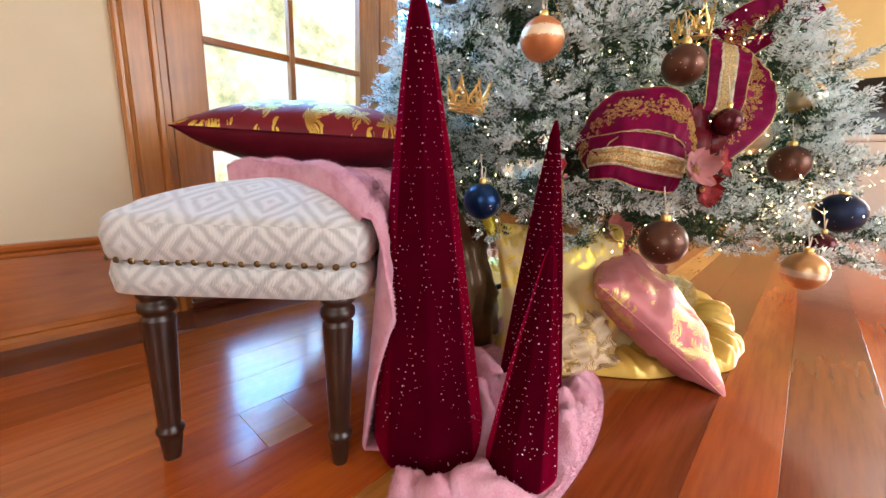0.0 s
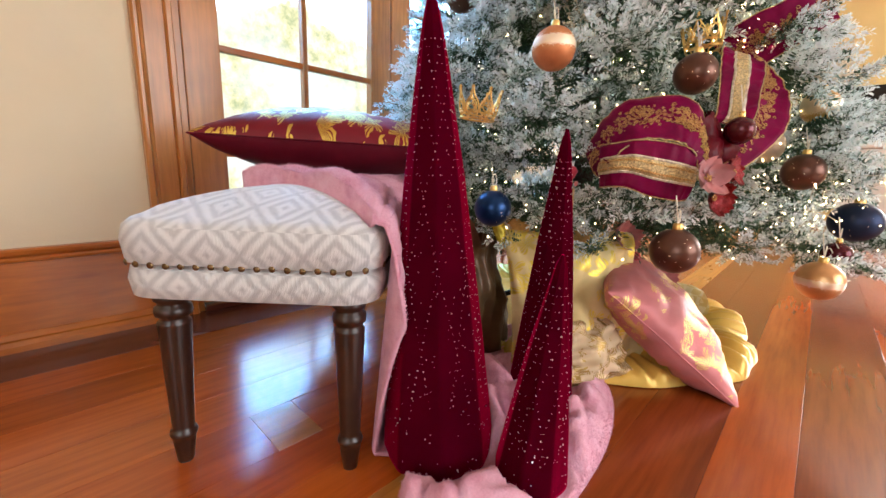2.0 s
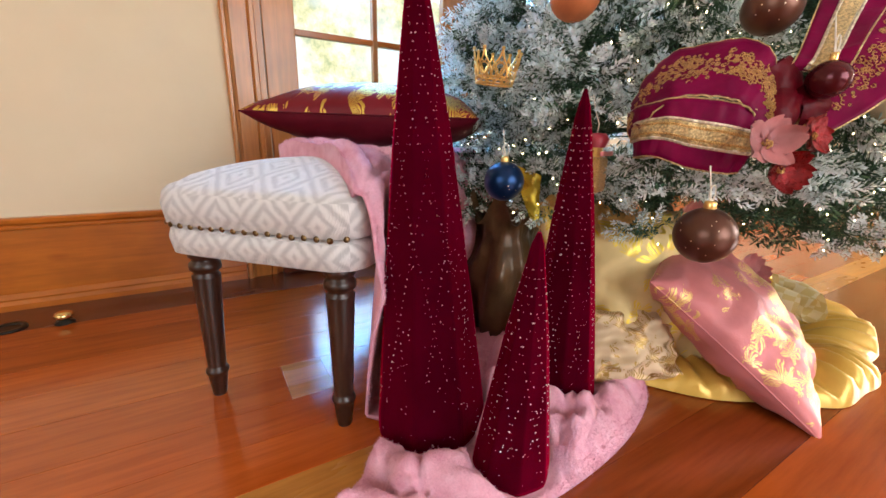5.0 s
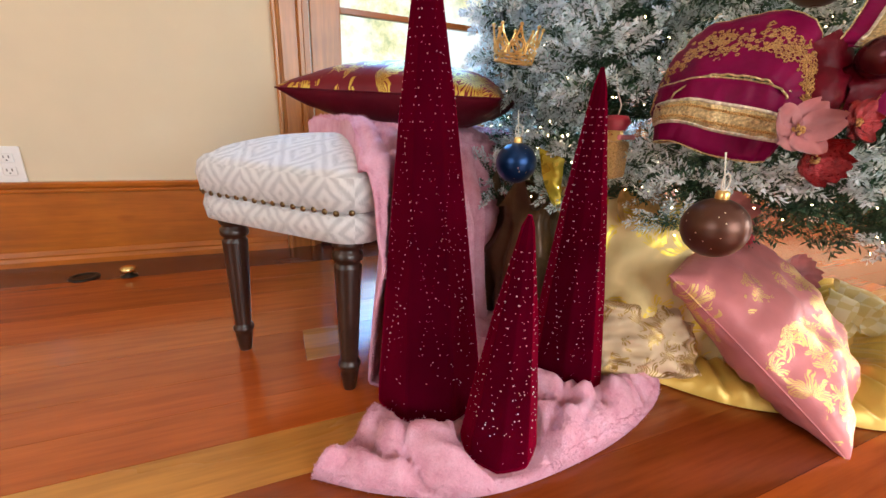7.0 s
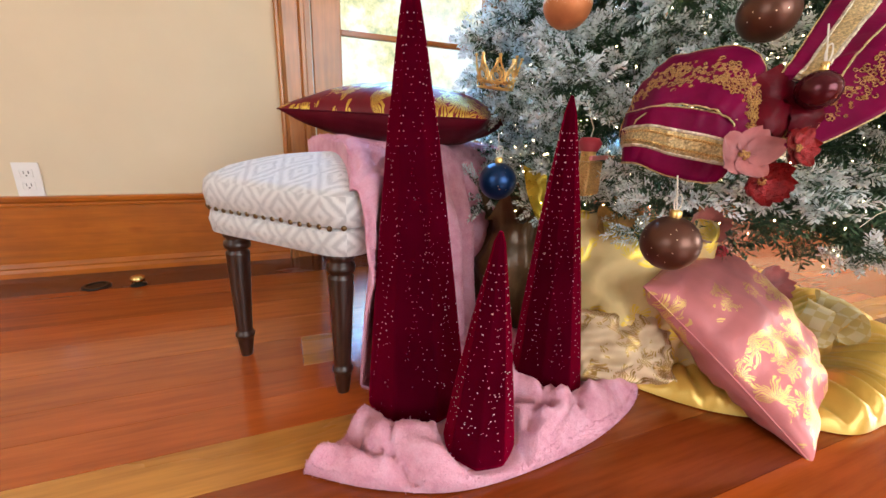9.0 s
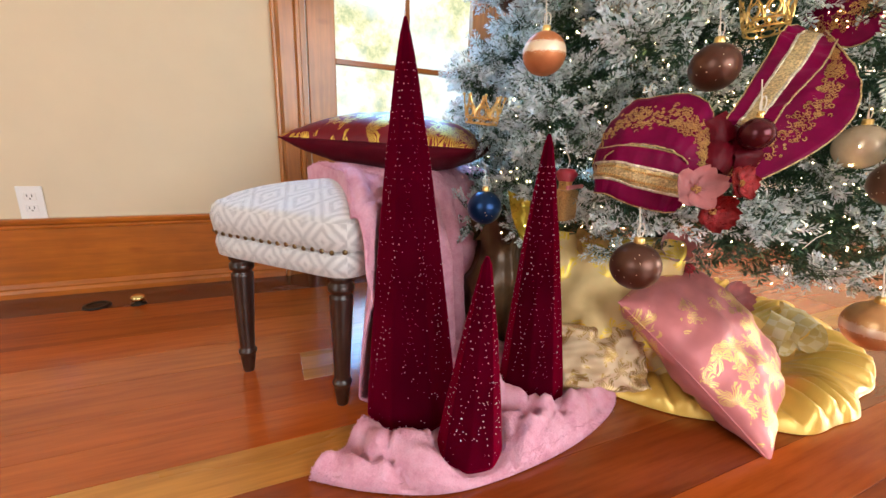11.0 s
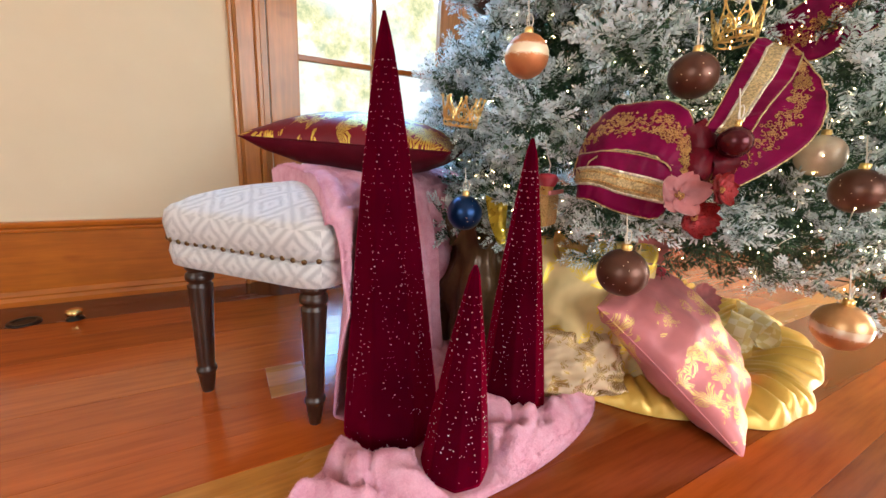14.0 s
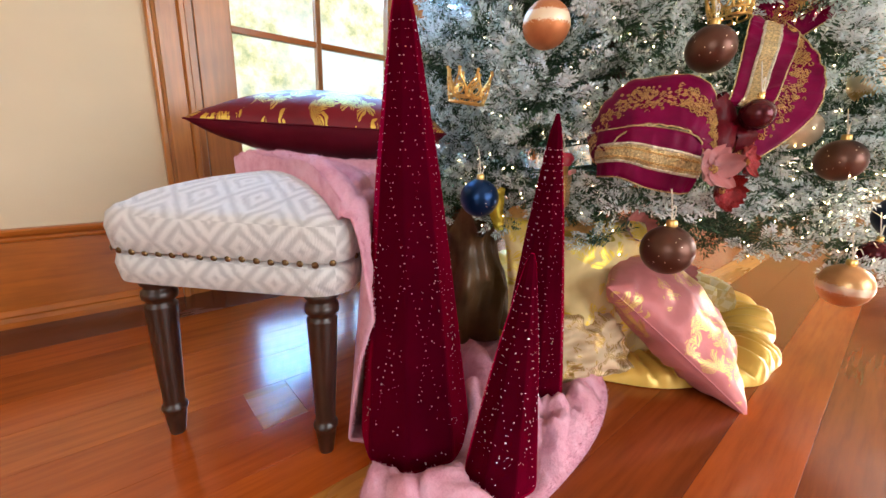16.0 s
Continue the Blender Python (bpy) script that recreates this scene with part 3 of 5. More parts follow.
rng = np.random.default_rng(5)
tree = thing("christmas_tree", "white-flocked artificial fir tree wound with warm fairy lights", "christmas tree", m=Matrix.Translation(TREE))
trunk = lathe([(0.0, 0.0), (0.04, 0.0), (0.038, 0.4), (0.03, 1.6), (0.012, 3.0), (0.0, 3.05)], 12)
part("trunk", trunk, M_BARK, tree, "dark pole trunk", True)
stand = bmesh.new()
for k in range(4):
    a = math.pi * k / 2 + 0.4
    r = Vector((math.cos(a), math.sin(a), 0))
    q = lathe([(0.0, 0), (0.012, 0), (0.012, 0.34), (0.0, 0.34)], 8, stand, Matrix.Translation(r * 0.3 + Vector((0, 0, 0.006))) @ Vector((-r.x, -r.y, 0.45)).to_track_quat("Z", "Y").to_matrix().to_4x4())
part("stand", stand, M_BLACKMETAL, tree)

KINDS = [sprig(rng, 0.15, 7, 760, 0.0165) for _ in range(4)] + [sprig(rng, 0.115, 6, 780, 0.0155) for _ in range(3)]
DEEP = [sprig(rng, 0.13, 6, 330, 0.027) for _ in range(4)]
COARSE = [sprig(rng, 0.16, 6, 420, 0.028) for _ in range(3)]
FLOCKED, BARE = [only(v, q) for v, q, b in KINDS], [only(v, b) for v, q, b in KINDS]
WHOLE = [(v, np.concatenate((q, b))) for v, q, b in DEEP]
ROUGH = [(v, np.concatenate((q, b))) for v, q, b in COARSE]
limbs, outer, inner, top = bmesh.new(), [], [], []


def frame_along(d, roll):
    d = d / np.linalg.norm(d)
    s = np.cross((0, 0, 1.0), d)
    s /= np.linalg.norm(s) + 1e-9
    n = np.cross(d, s)
    c, si = math.cos(roll), math.sin(roll)
    return np.stack((d, s * c + n * si, n * c - s * si), 1)


# the branches leave room for what hangs on them or stands before them
ROOM = [(1.36, 0.118, 0.457, 0.07), (1.28, 0.125, 0.46, 0.065), (0.742, 0.614, 0.787, 0.055), (0.669, 0.684, 0.47, 0.05), (0.788, 0.362, 0.418, 0.07), (1.106, 0.16, 0.349, 0.07), (0.962, 0.412, 0.756, 0.06), (1.212, 0.236, 0.57, 0.06), (1.26, 0.3, 0.632, 0.05), (1.44, 0.112, 0.452, 0.065), (0.684, 0.752, 0.68, 0.05), (1.139, 0.43, 0.88, 0.06), (0.823, 0.602, 0.5, 0.045), (0.79, 0.45, 0.64, 0.1), (0.87, 0.42, 0.6, 0.12), (0.95, 0.38, 0.6, 0.12), (1.02, 0.34, 0.68, 0.12), (1.06, 0.34, 0.78, 0.11), (1.13, 0.30, 0.66, 0.09), (0.76, 0.58, 0.52, 0.07), (0.75, 0.575, 0.62, 0.06), (0.72, 0.62, 0.4, 0.1), (0.80, 0.6, 0.36, 0.12), (0.85, 0.55, 0.36, 0.1), (1.2, 0.36, 0.9, 0.07), (0.97, 0.5, 0.33, 0.1), (1.1, 0.5, 0.33, 0.11), (1.15, 0.38, 0.3, 0.1), (0.64, 0.8, 0.5, 0.12), (0.72, 0.75, 0.38, 0.13), (0.6, 0.9, 0.5, 0.12), (0.7, 0.85, 0.45, 0.13)]


def taken(p):
    return any(math.dist(p, (x - TREE.x, y - TREE.y, z)) < r * 1.2 for x, y, z, r in ROOM)


levels = np.concatenate((np.linspace(0.4, 1.27, 10), np.linspace(1.38, 2.95, 11)))
for li, z0 in enumerate(levels):
    R = crown_radius(z0)
    low = z0 < 1.3
    count = int(max(5, R * (18 if low else 12)))
    for k in range(count):
        a = 2 * math.pi * (k + 0.5 * (li % 2) + rng.uniform(-0.25, 0.25)) / count
        L = R * rng.uniform(0.86, 1.04)
        out = np.array((math.cos(a), math.sin(a), 0))
        near = low and out[1] * 0.66 + out[0] * 0.75 < 0.45
        side = np.array((-out[1], out[0], 0))
        if TREE.y + out[1] * L > WALL_Y - 0.06:
            L = (WALL_Y - 0.06 - TREE.y) / out[1]
        lift = rng.uniform(-0.02, 0.06) - (0.03 if z0 < 0.5 else 0)

        def along(f):
            return np.array((0, 0, z0 + 0.02)) + out * (L * f) + np.array((0, 0, lift * f - 0.05 * math.sin(math.pi * f)))

        prev = None
        for s in range(6):
            p = along(s / 5 * 0.88)
            if taken(p):
                break
            r = 0.005 * (1 - s / 5 * 0.75)
            ring = [limbs.verts.new(p + side * r * math.cos(t) + np.array((0, 0, r * math.sin(t)))) for t in (0, 2.09, 4.19)]
            if prev:
                for j in range(3):
                    limbs.faces.new((prev[j], prev[(j + 1) % 3], ring[(j + 1) % 3], ring[j]))
            prev = ring
        n = 17 if near else 9
        for j in range(n):
            f = 0.34 + 0.62 * (j + rng.random()) / n
            p = along(f)
            s = 1 if j % 2 else -1
            fan = (1.05 - f) * 0.55
            reach = rng.uniform(0.0, 1.0) * fan * L * 0.55
            yaw = s * rng.uniform(0.25, 1.0)
            d = out * math.cos(yaw) + side * math.sin(yaw) + np.array((0, 0, rng.uniform(-0.45, 0.75)))
            o = p + side * s * reach + np.array((0, 0, rng.uniform(-0.035, 0.035)))
            m = frame_along(d, rng.uniform(-1.1, 1.1)) * rng.uniform(0.8, 1.2)
            if not near:
                top.append((int(rng.integers(3)), m, o))
            elif f > 0.62:
                outer.append((int(rng.integers(7)), m, o))
            else:
                inner.append((int(rng.integers(4)), m, o))
        if z0 < 0.56:
            for j in range(2):
                d = out * 0.5 + side * rng.uniform(-0.6, 0.6) - np.array((0, 0, rng.uniform(0.15, 0.5)))
                inner.append((int(rng.integers(4)), frame_along(d, rng.uniform(-0.5, 0.5)) * rng.uniform(0.8, 1.1), along(rng.uniform(0.15, 0.55)) + side * rng.uniform(-0.06, 0.06)))
        if near:
            for j in range(3):
                d = out + side * rng.uniform(-0.35, 0.35) + np.array((0, 0, rng.uniform(-0.45, 0.55)))
                outer.append((int(rng.integers(4)), frame_along(d, rng.uniform(-0.5, 0.5)) * rng.uniform(1.0, 1.3), along(0.9) + side * rng.uniform(-0.03, 0.03)))
tagged(part("wire_branch", limbs, M_NEEDLE, tree, "green wire branches", True), kind="stuff")


def clear(place):
    k, m, o = place
    for f in (0.03, 0.08, 0.13):
        p = o + m[:, 0] * f
        for x, y, z, r in ROOM:
            c = np.array((x - TREE.x, y - TREE.y, z))
            d = np.array((c[0], c[1], 0)) / math.hypot(c[0], c[1])
            for push in (0.0, r, 2 * r):
                if np.linalg.norm(p - c - d * push) < r:
                    return False
    return True


outer = [p for p in outer if clear(p)]
inner = [p for p in inner if clear(p)]
for name, kinds, places, mat, label in (("flocked_crown", FLOCKED, outer, M_FLOCK, "white-flocked outer needles"), ("bare_needles", BARE, outer, M_NEEDLE, "green needles near the stems"), ("flock", SNOW, [p for p in outer if rng.random() < 0.75], M_SNOW, "white flock clinging to the twigs"), ("inner_needles", WHOLE, inner, M_NEEDLE, "dark green inner needles"), ("upper_crown", ROUGH, top, M_FLOCK, "flocked upper branches")):
    v, q = scatter(kinds, places)
    o = new(name, mesh_from_arrays(name, v, q, mat))
    o.parent = tree
    tagged(o, label, kind="stuff")


def glow_build(t, b):
    em = node(t, "ShaderNodeEmission", Color=(1.0, 0.7, 0.32, 1), Strength=48.0)
    link(t, em.outputs[0], t.nodes["Material Output"].inputs[0])


M_BULB = material("warm_bulb", glow_build)
M_WIRE = plain("clear_wire", (0.62, 0.6, 0.5), 0.35)
lights = thing("fairy_lights", "warm white fairy lights on pale wire in the tree", "string lights", m=Matrix.Translation(TREE))
ico = bmesh.new()
bmesh.ops.create_icosphere(ico, subdivisions=1, radius=1)
ico.verts.ensure_lookup_table()
iv = np.array([v.co[:] for v in ico.verts])
iq = np.array([[v.index for v in f.verts] + [f.verts[2].index] for f in ico.faces])
ico.free()
bulbs, wires = [], bmesh.new()


def wire_run(points):
    prev = None
    for p, q in zip(points, points[1:]):
        d = q - p
        s = np.cross(d, (0.3, 0.2, 1.0))
        s = s / (np.linalg.norm(s) + 1e-9) * 0.0007
        t = np.cross(d, s)
        t = t / (np.linalg.norm(t) + 1e-9) * 0.0007
        a = [wires.verts.new(p + o) for o in (s, t, -s - t)]
        b = [wires.verts.new(q + o) for o in (s, t, -s - t)]
        for j in range(3):
            wires.faces.new((a[j], a[(j + 1) % 3], b[(j + 1) % 3], b[j]))


for k in range(1100):
    z = 0.36 + 1.1 * (k / 1100)
    a = k * 0.11 + rng.uniform(-0.05, 0.05)
    R = crown_radius(z) * rng.uniform(0.68, 0.97)
    p = np.array((R * math.cos(a), min(R * math.sin(a), WALL_Y - TREE.y - 0.05), z + rng.uniform(-0.05, 0.05)))
    bulbs.append((0, np.eye(3) * rng.uniform(0.0008, 0.0014) * np.array((1, 1, 1.5)), p))
# a second string, close to the tips
for k in range(330):
    a = radians(rng.uniform(205, 335))
    z = rng.uniform(0.45, 1.05)
    R = crown_radius(z) * rng.uniform(0.8, 0.98)
    bulbs.append((0, np.eye(3) * rng.uniform(0.0007, 0.0012), np.array((R * math.cos(a), R * math.sin(a), z))))
# a tangle of lights low on the tree
for k in range(130):
    a = radians(rng.uniform(240, 300))
    R = 0.86 * rng.uniform(0.72, 1.0)
    p = np.array((R * math.cos(a), R * math.sin(a), rng.uniform(0.36, 0.56)))
    bulbs.append((0, np.eye(3) * rng.uniform(0.0008, 0.0013), p))
    if k % 2:
        d = rng.normal(size=3) * 0.025
        wire_run([p, p + d * 0.5 + np.array((0, 0, 0.006)), p + d])
v, q = scatter([(iv, iq)], bulbs)
o = new("bulbs", mesh_from_arrays("bulbs", v, q, M_BULB))
o.parent = lights
tagged(o, "tiny glowing warm bulbs", kind="stuff")
tagged(part("wire", wires, M_WIRE, lights), kind="stuff")

# ---- cloth materials ----
def fur_build(t, b):
    v = coords(t)
    big, fine = noise_tex(t, v, 26, 5, 0.65), noise_tex(t, v, 300, 4, 0.7)
    col = ramp(t, big, [(0.3, (0.72, 0.3, 0.41)), (0.5, (0.84, 0.43, 0.55)), (0.72, (0.9, 0.54, 0.66))])
    col = mixed(t, 1.0, col, ramp(t, fine, [(0.3, (0.9, 0.87, 0.88)), (0.7, (1.06, 1.06, 1.06))]), "MULTIPLY")
    link(t, col, b.inputs["Base Color"])
    b.inputs["Roughness"].default_value = 0.9
    b.inputs["Sheen Weight"].default_value = 0.2
    b.inputs["Sheen Roughness"].default_value = 0.4
    b.inputs["Sheen Tint"].default_value = (0.95, 0.7, 0.72, 1)
    bumped(t, b, math_node(t, "ADD", fine, math_node(t, "MULTIPLY", big, 2.0)), 0.6, 0.008)


M_FUR = material("pink_plush", fur_build)


def foil(name, base, gold, rough, cover, scale, metal_base=0.0, sheen=0.0, gaps=-0.15):
    """Cloth with a metallic foil print of many-petalled flowers and sprays."""
    def build(t, b):
        v = coords(t)
        warp = t.nodes.new("ShaderNodeTexNoise")
        warp.inputs["Scale"].default_value = 16 * scale
        link(t, v, warp.inputs["Vector"])
        add = node(t, "ShaderNodeVectorMath", op="MULTIPLY_ADD")
        link(t, warp.outputs["Color"], add.inputs[0])
        add.inputs[1].default_value = (0.03, 0.03, 0.0)
        link(t, v, add.inputs[2])
        masks = []
        for cells, petals, size, hatch, limit in ((6.5, 7, 0.34, 30, cover), (13, 5, 0.36, 19, cover + 0.02)):
            vor = node(t, "ShaderNodeTexVoronoi", Scale=cells * scale, Randomness=0.8)
            vor.voronoi_dimensions = "2D"
            link(t, add.outputs[0], vor.inputs["Vector"])
            loc = node(t, "ShaderNodeVectorMath", op="SUBTRACT")
            link(t, add.outputs[0], loc.inputs[0])
            link(t, vor.outputs["Position"], loc.inputs[1])
            sep = t.nodes.new("ShaderNodeSeparateXYZ")
            link(t, loc.outputs[0], sep.inputs[0])
            ang = math_node(t, "ARCTAN2", sep.outputs[1], sep.outputs[0])
            lobes = math_node(t, "ABSOLUTE", math_node(t, "SINE", math_node(t, "MULTIPLY", ang, petals / 2.0)))
            edge = math_node(t, "MULTIPLY", math_node(t, "ADD", lobes, 0.45), size)
            inside = math_node(t, "LESS_THAN", vor.outputs["Distance"], edge)
            lines = math_node(t, "SINE", math_node(t, "ADD", math_node(t, "MULTIPLY", ang, float(hatch)), math_node(t, "MULTIPLY", vor.outputs["Distance"], 22.0)))
            ribs = math_node(t, "GREATER_THAN", math_node(t, "ADD", lines, math_node(t, "MULTIPLY", noise_tex(t, v, 40 * scale, 3), 1.2)), gaps + 0.6)
            where = math_node(t, "GREATER_THAN", noise_tex(t, v, 4.5 * scale, 2), limit)
            masks.append(math_node(t, "MULTIPLY", math_node(t, "MULTIPLY", inside, ribs), where))
        mask = math_node(t, "MAXIMUM", masks[0], masks[1])
        cl = ramp(t, noise_tex(t, v, 6, 3), [(0.3, tuple(c * 0.75 for c in base)), (0.7, tuple(c * 1.2 for c in base))])
        link(t, mixed(t, mask, cl, gold), b.inputs["Base Color"])
        link(t, math_node(t, "MAXIMUM", mask, metal_base), b.inputs["Metallic"])
        r = node(t, "ShaderNodeMapRange", **{"To_Min": rough, "To_Max": 0.48})
        link(t, mask, r.inputs[0])
        link(t, r.outputs[0], b.inputs["Roughness"])
        b.inputs["Sheen Weight"].default_value = sheen
        b.inputs["IOR"].default_value = 1.25
        bumped(t, b, math_node(t, "ADD", noise_tex(t, v, 24, 4), math_node(t, "MULTIPLY", mask, 0.12)), 0.4, 0.006)
    return material(name, build)


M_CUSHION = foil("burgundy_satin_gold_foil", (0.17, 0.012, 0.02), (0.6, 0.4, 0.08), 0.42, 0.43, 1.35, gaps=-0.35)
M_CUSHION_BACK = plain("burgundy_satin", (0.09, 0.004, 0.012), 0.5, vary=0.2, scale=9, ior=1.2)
M_PINKGOLD = foil("rose_satin_gold_foil", (0.6, 0.21, 0.215), (0.72, 0.5, 0.2), 0.42, 0.47, 1.7, metal_base=0.1, gaps=-0.3)
M_GOLDPILLOW = foil("champagne_gold_brocade", (0.72, 0.55, 0.26), (0.8, 0.6, 0.1), 0.62, 0.46, 1.1, metal_base=0.03, gaps=-0.4)
M_IVORY = foil("ivory_gold_brocade", (0.66, 0.5, 0.32), (0.45, 0.3, 0.1), 0.5, 0.42, 1.6)
M_GOLDSATIN = plain("gold_satin", (0.68, 0.43, 0.085), 0.36, metal=0.3, vary=0.12, scale=7, bump=0.5, bscale=30)
M_PIPING = plain("dark_red_piping", (0.2, 0.03, 0.04), 0.5)


def pillow(name, label, m, w, h, t, mats, pinch=0.09, wrinkle=0.004, group="", droop=0.0, seed=0.0):
    e = thing(name, label, "cushion", group, m)
    n = 36
    for side, mat in ((1, mats[0]), (-1, mats[1])):
        bm = bmesh.new()
        g = []
        for i in range(n + 1):
            row = []
            for j in range(n + 1):
                x, y = math.sin((i / n - 0.5) * math.pi), math.sin((j / n - 0.5) * math.pi)
                f = max(0.0, (1 - x * x) * (1 - y * y)) ** 0.45
                px = x * w / 2 * (1 - pinch * (1 - y * y))
                py = y * h / 2 * (1 - pinch * (1 - x * x))
                wr = noise.noise((x * 3 + seed, y * 3, side)) * wrinkle * 2 + noise.noise((x * 9 + seed, y * 2.5, side)) * wrinkle
                edge = min(1, f * 2.5)
                row.append(bm.verts.new((px, py, side * f * t / 2 + wr * edge - droop * (x * x + y * y))))
            g.append(row)
        for i in range(n):
            for j in range(n):
                q = (g[i][j], g[i + 1][j], g[i + 1][j + 1], g[i][j + 1])
                bm.faces.new(q if side > 0 else q[::-1])
        part("front_panel" if side > 0 else "back_panel", bm, mat, e, smooth=True)
    bm = bmesh.new()
    edge = []
    for k in range(120):
        s = k / 30
        u = math.sin((s % 1 - 0.5) * math.pi)
        x, y = ((u, -1), (1, u), (-u, 1), (-1, -u))[int(s)]
        edge.append(Vector((x * w / 2 * (1 - pinch * (1 - y * y)), y * h / 2 * (1 - pinch * (1 - x * x)), -droop * (x * x + y * y))))
    rings = []
    for p in edge:
        d = p.normalized()
        rings.append([bm.verts.new(p + d * 0.0022 * math.cos(a) + Vector((0, 0, 0.0022 * math.sin(a)))) for a in (0, 1.57, 3.14, 4.71)])
    for k in range(120):
        a, b = rings[k], rings[(k + 1) % 120]
        for j in range(4):
            bm.faces.new((a[j], a[(j + 1) % 4], b[(j + 1) % 4], b[j]))
    part("seam", bm, mats[1], e, smooth=True)
    return e


def placed(a, b, c):
    """A pose whose x runs from corner a to b and y from a to c, at the middle of the square."""
    a, b, c = Vector(a), Vector(b), Vector(c)
    x = (b - a).normalized()
    n = x.cross(c - a).normalized()
    y = n.cross(x)
    m = Matrix((x, y, n)).transposed().to_4x4()
    m.translation = (b + c) / 2
    return m


# ---- cushion on the bench ----
cushion = placed((0.273, 1.24, 0.607), (0.732, 0.878, 0.595), (0.50, 1.53, 0.612))
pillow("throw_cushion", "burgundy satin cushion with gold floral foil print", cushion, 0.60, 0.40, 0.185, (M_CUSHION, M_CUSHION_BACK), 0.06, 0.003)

# ---- plush throw: over the bench, down its side and out over the floor ----
def on_bench(u, v, z):
    return STOOL @ Vector((u, v, z))


SPREAD = pose(0.238, 0.848, 0, 0, 0, -45)
OUTER = [(0.235, -0.215), (0.36, -0.19), (0.496, -0.128), (0.63, 0.01), (0.72, 0.15), (0.765, 0.29), (0.75, 0.5)]


def outer_edge(b):
    s = b * (len(OUTER) - 1)
    k = min(int(s), len(OUTER) - 2)
    f = s - k
    p0, p1, p2, p3 = (Vector(OUTER[max(0, min(len(OUTER) - 1, k + d))]) for d in (-1, 0, 1, 2))
    return 0.5 * ((2 * p1) + (p2 - p0) * f + (2 * p0 - 5 * p1 + 4 * p2 - p3) * f * f + (3 * p1 - p0 - 3 * p2 + p3) * f ** 3)


CONES = ((0.487, 0.657, 0.105), (0.783, 0.598, 0.081), (0.556, 0.484, 0.071))


# rounded rolls in the cloth between and before the cones
ROLLS = (((0.722, 0.71), (0.655, 0.575), 0.075, 0.038), ((0.639, 0.638), (0.56, 0.575), 0.06, 0.034), ((0.66, 0.58), (0.749, 0.5), 0.055, 0.034), ((0.749, 0.5), (0.86, 0.50), 0.04, 0.032), ((0.346, 0.633), (0.385, 0.529), 0.035, 0.03), ((0.385, 0.529), (0.477, 0.495), 0.045, 0.032), ((0.427, 0.50), (0.48, 0.41), 0.04, 0.03), ((0.743, 0.47), (0.66, 0.425), 0.045, 0.034), ((0.833, 0.478), (0.70, 0.40), 0.04, 0.03))


def soft(x):
    x = max(0.0, min(1.0, x))
    return x * x * (3 - 2 * x)


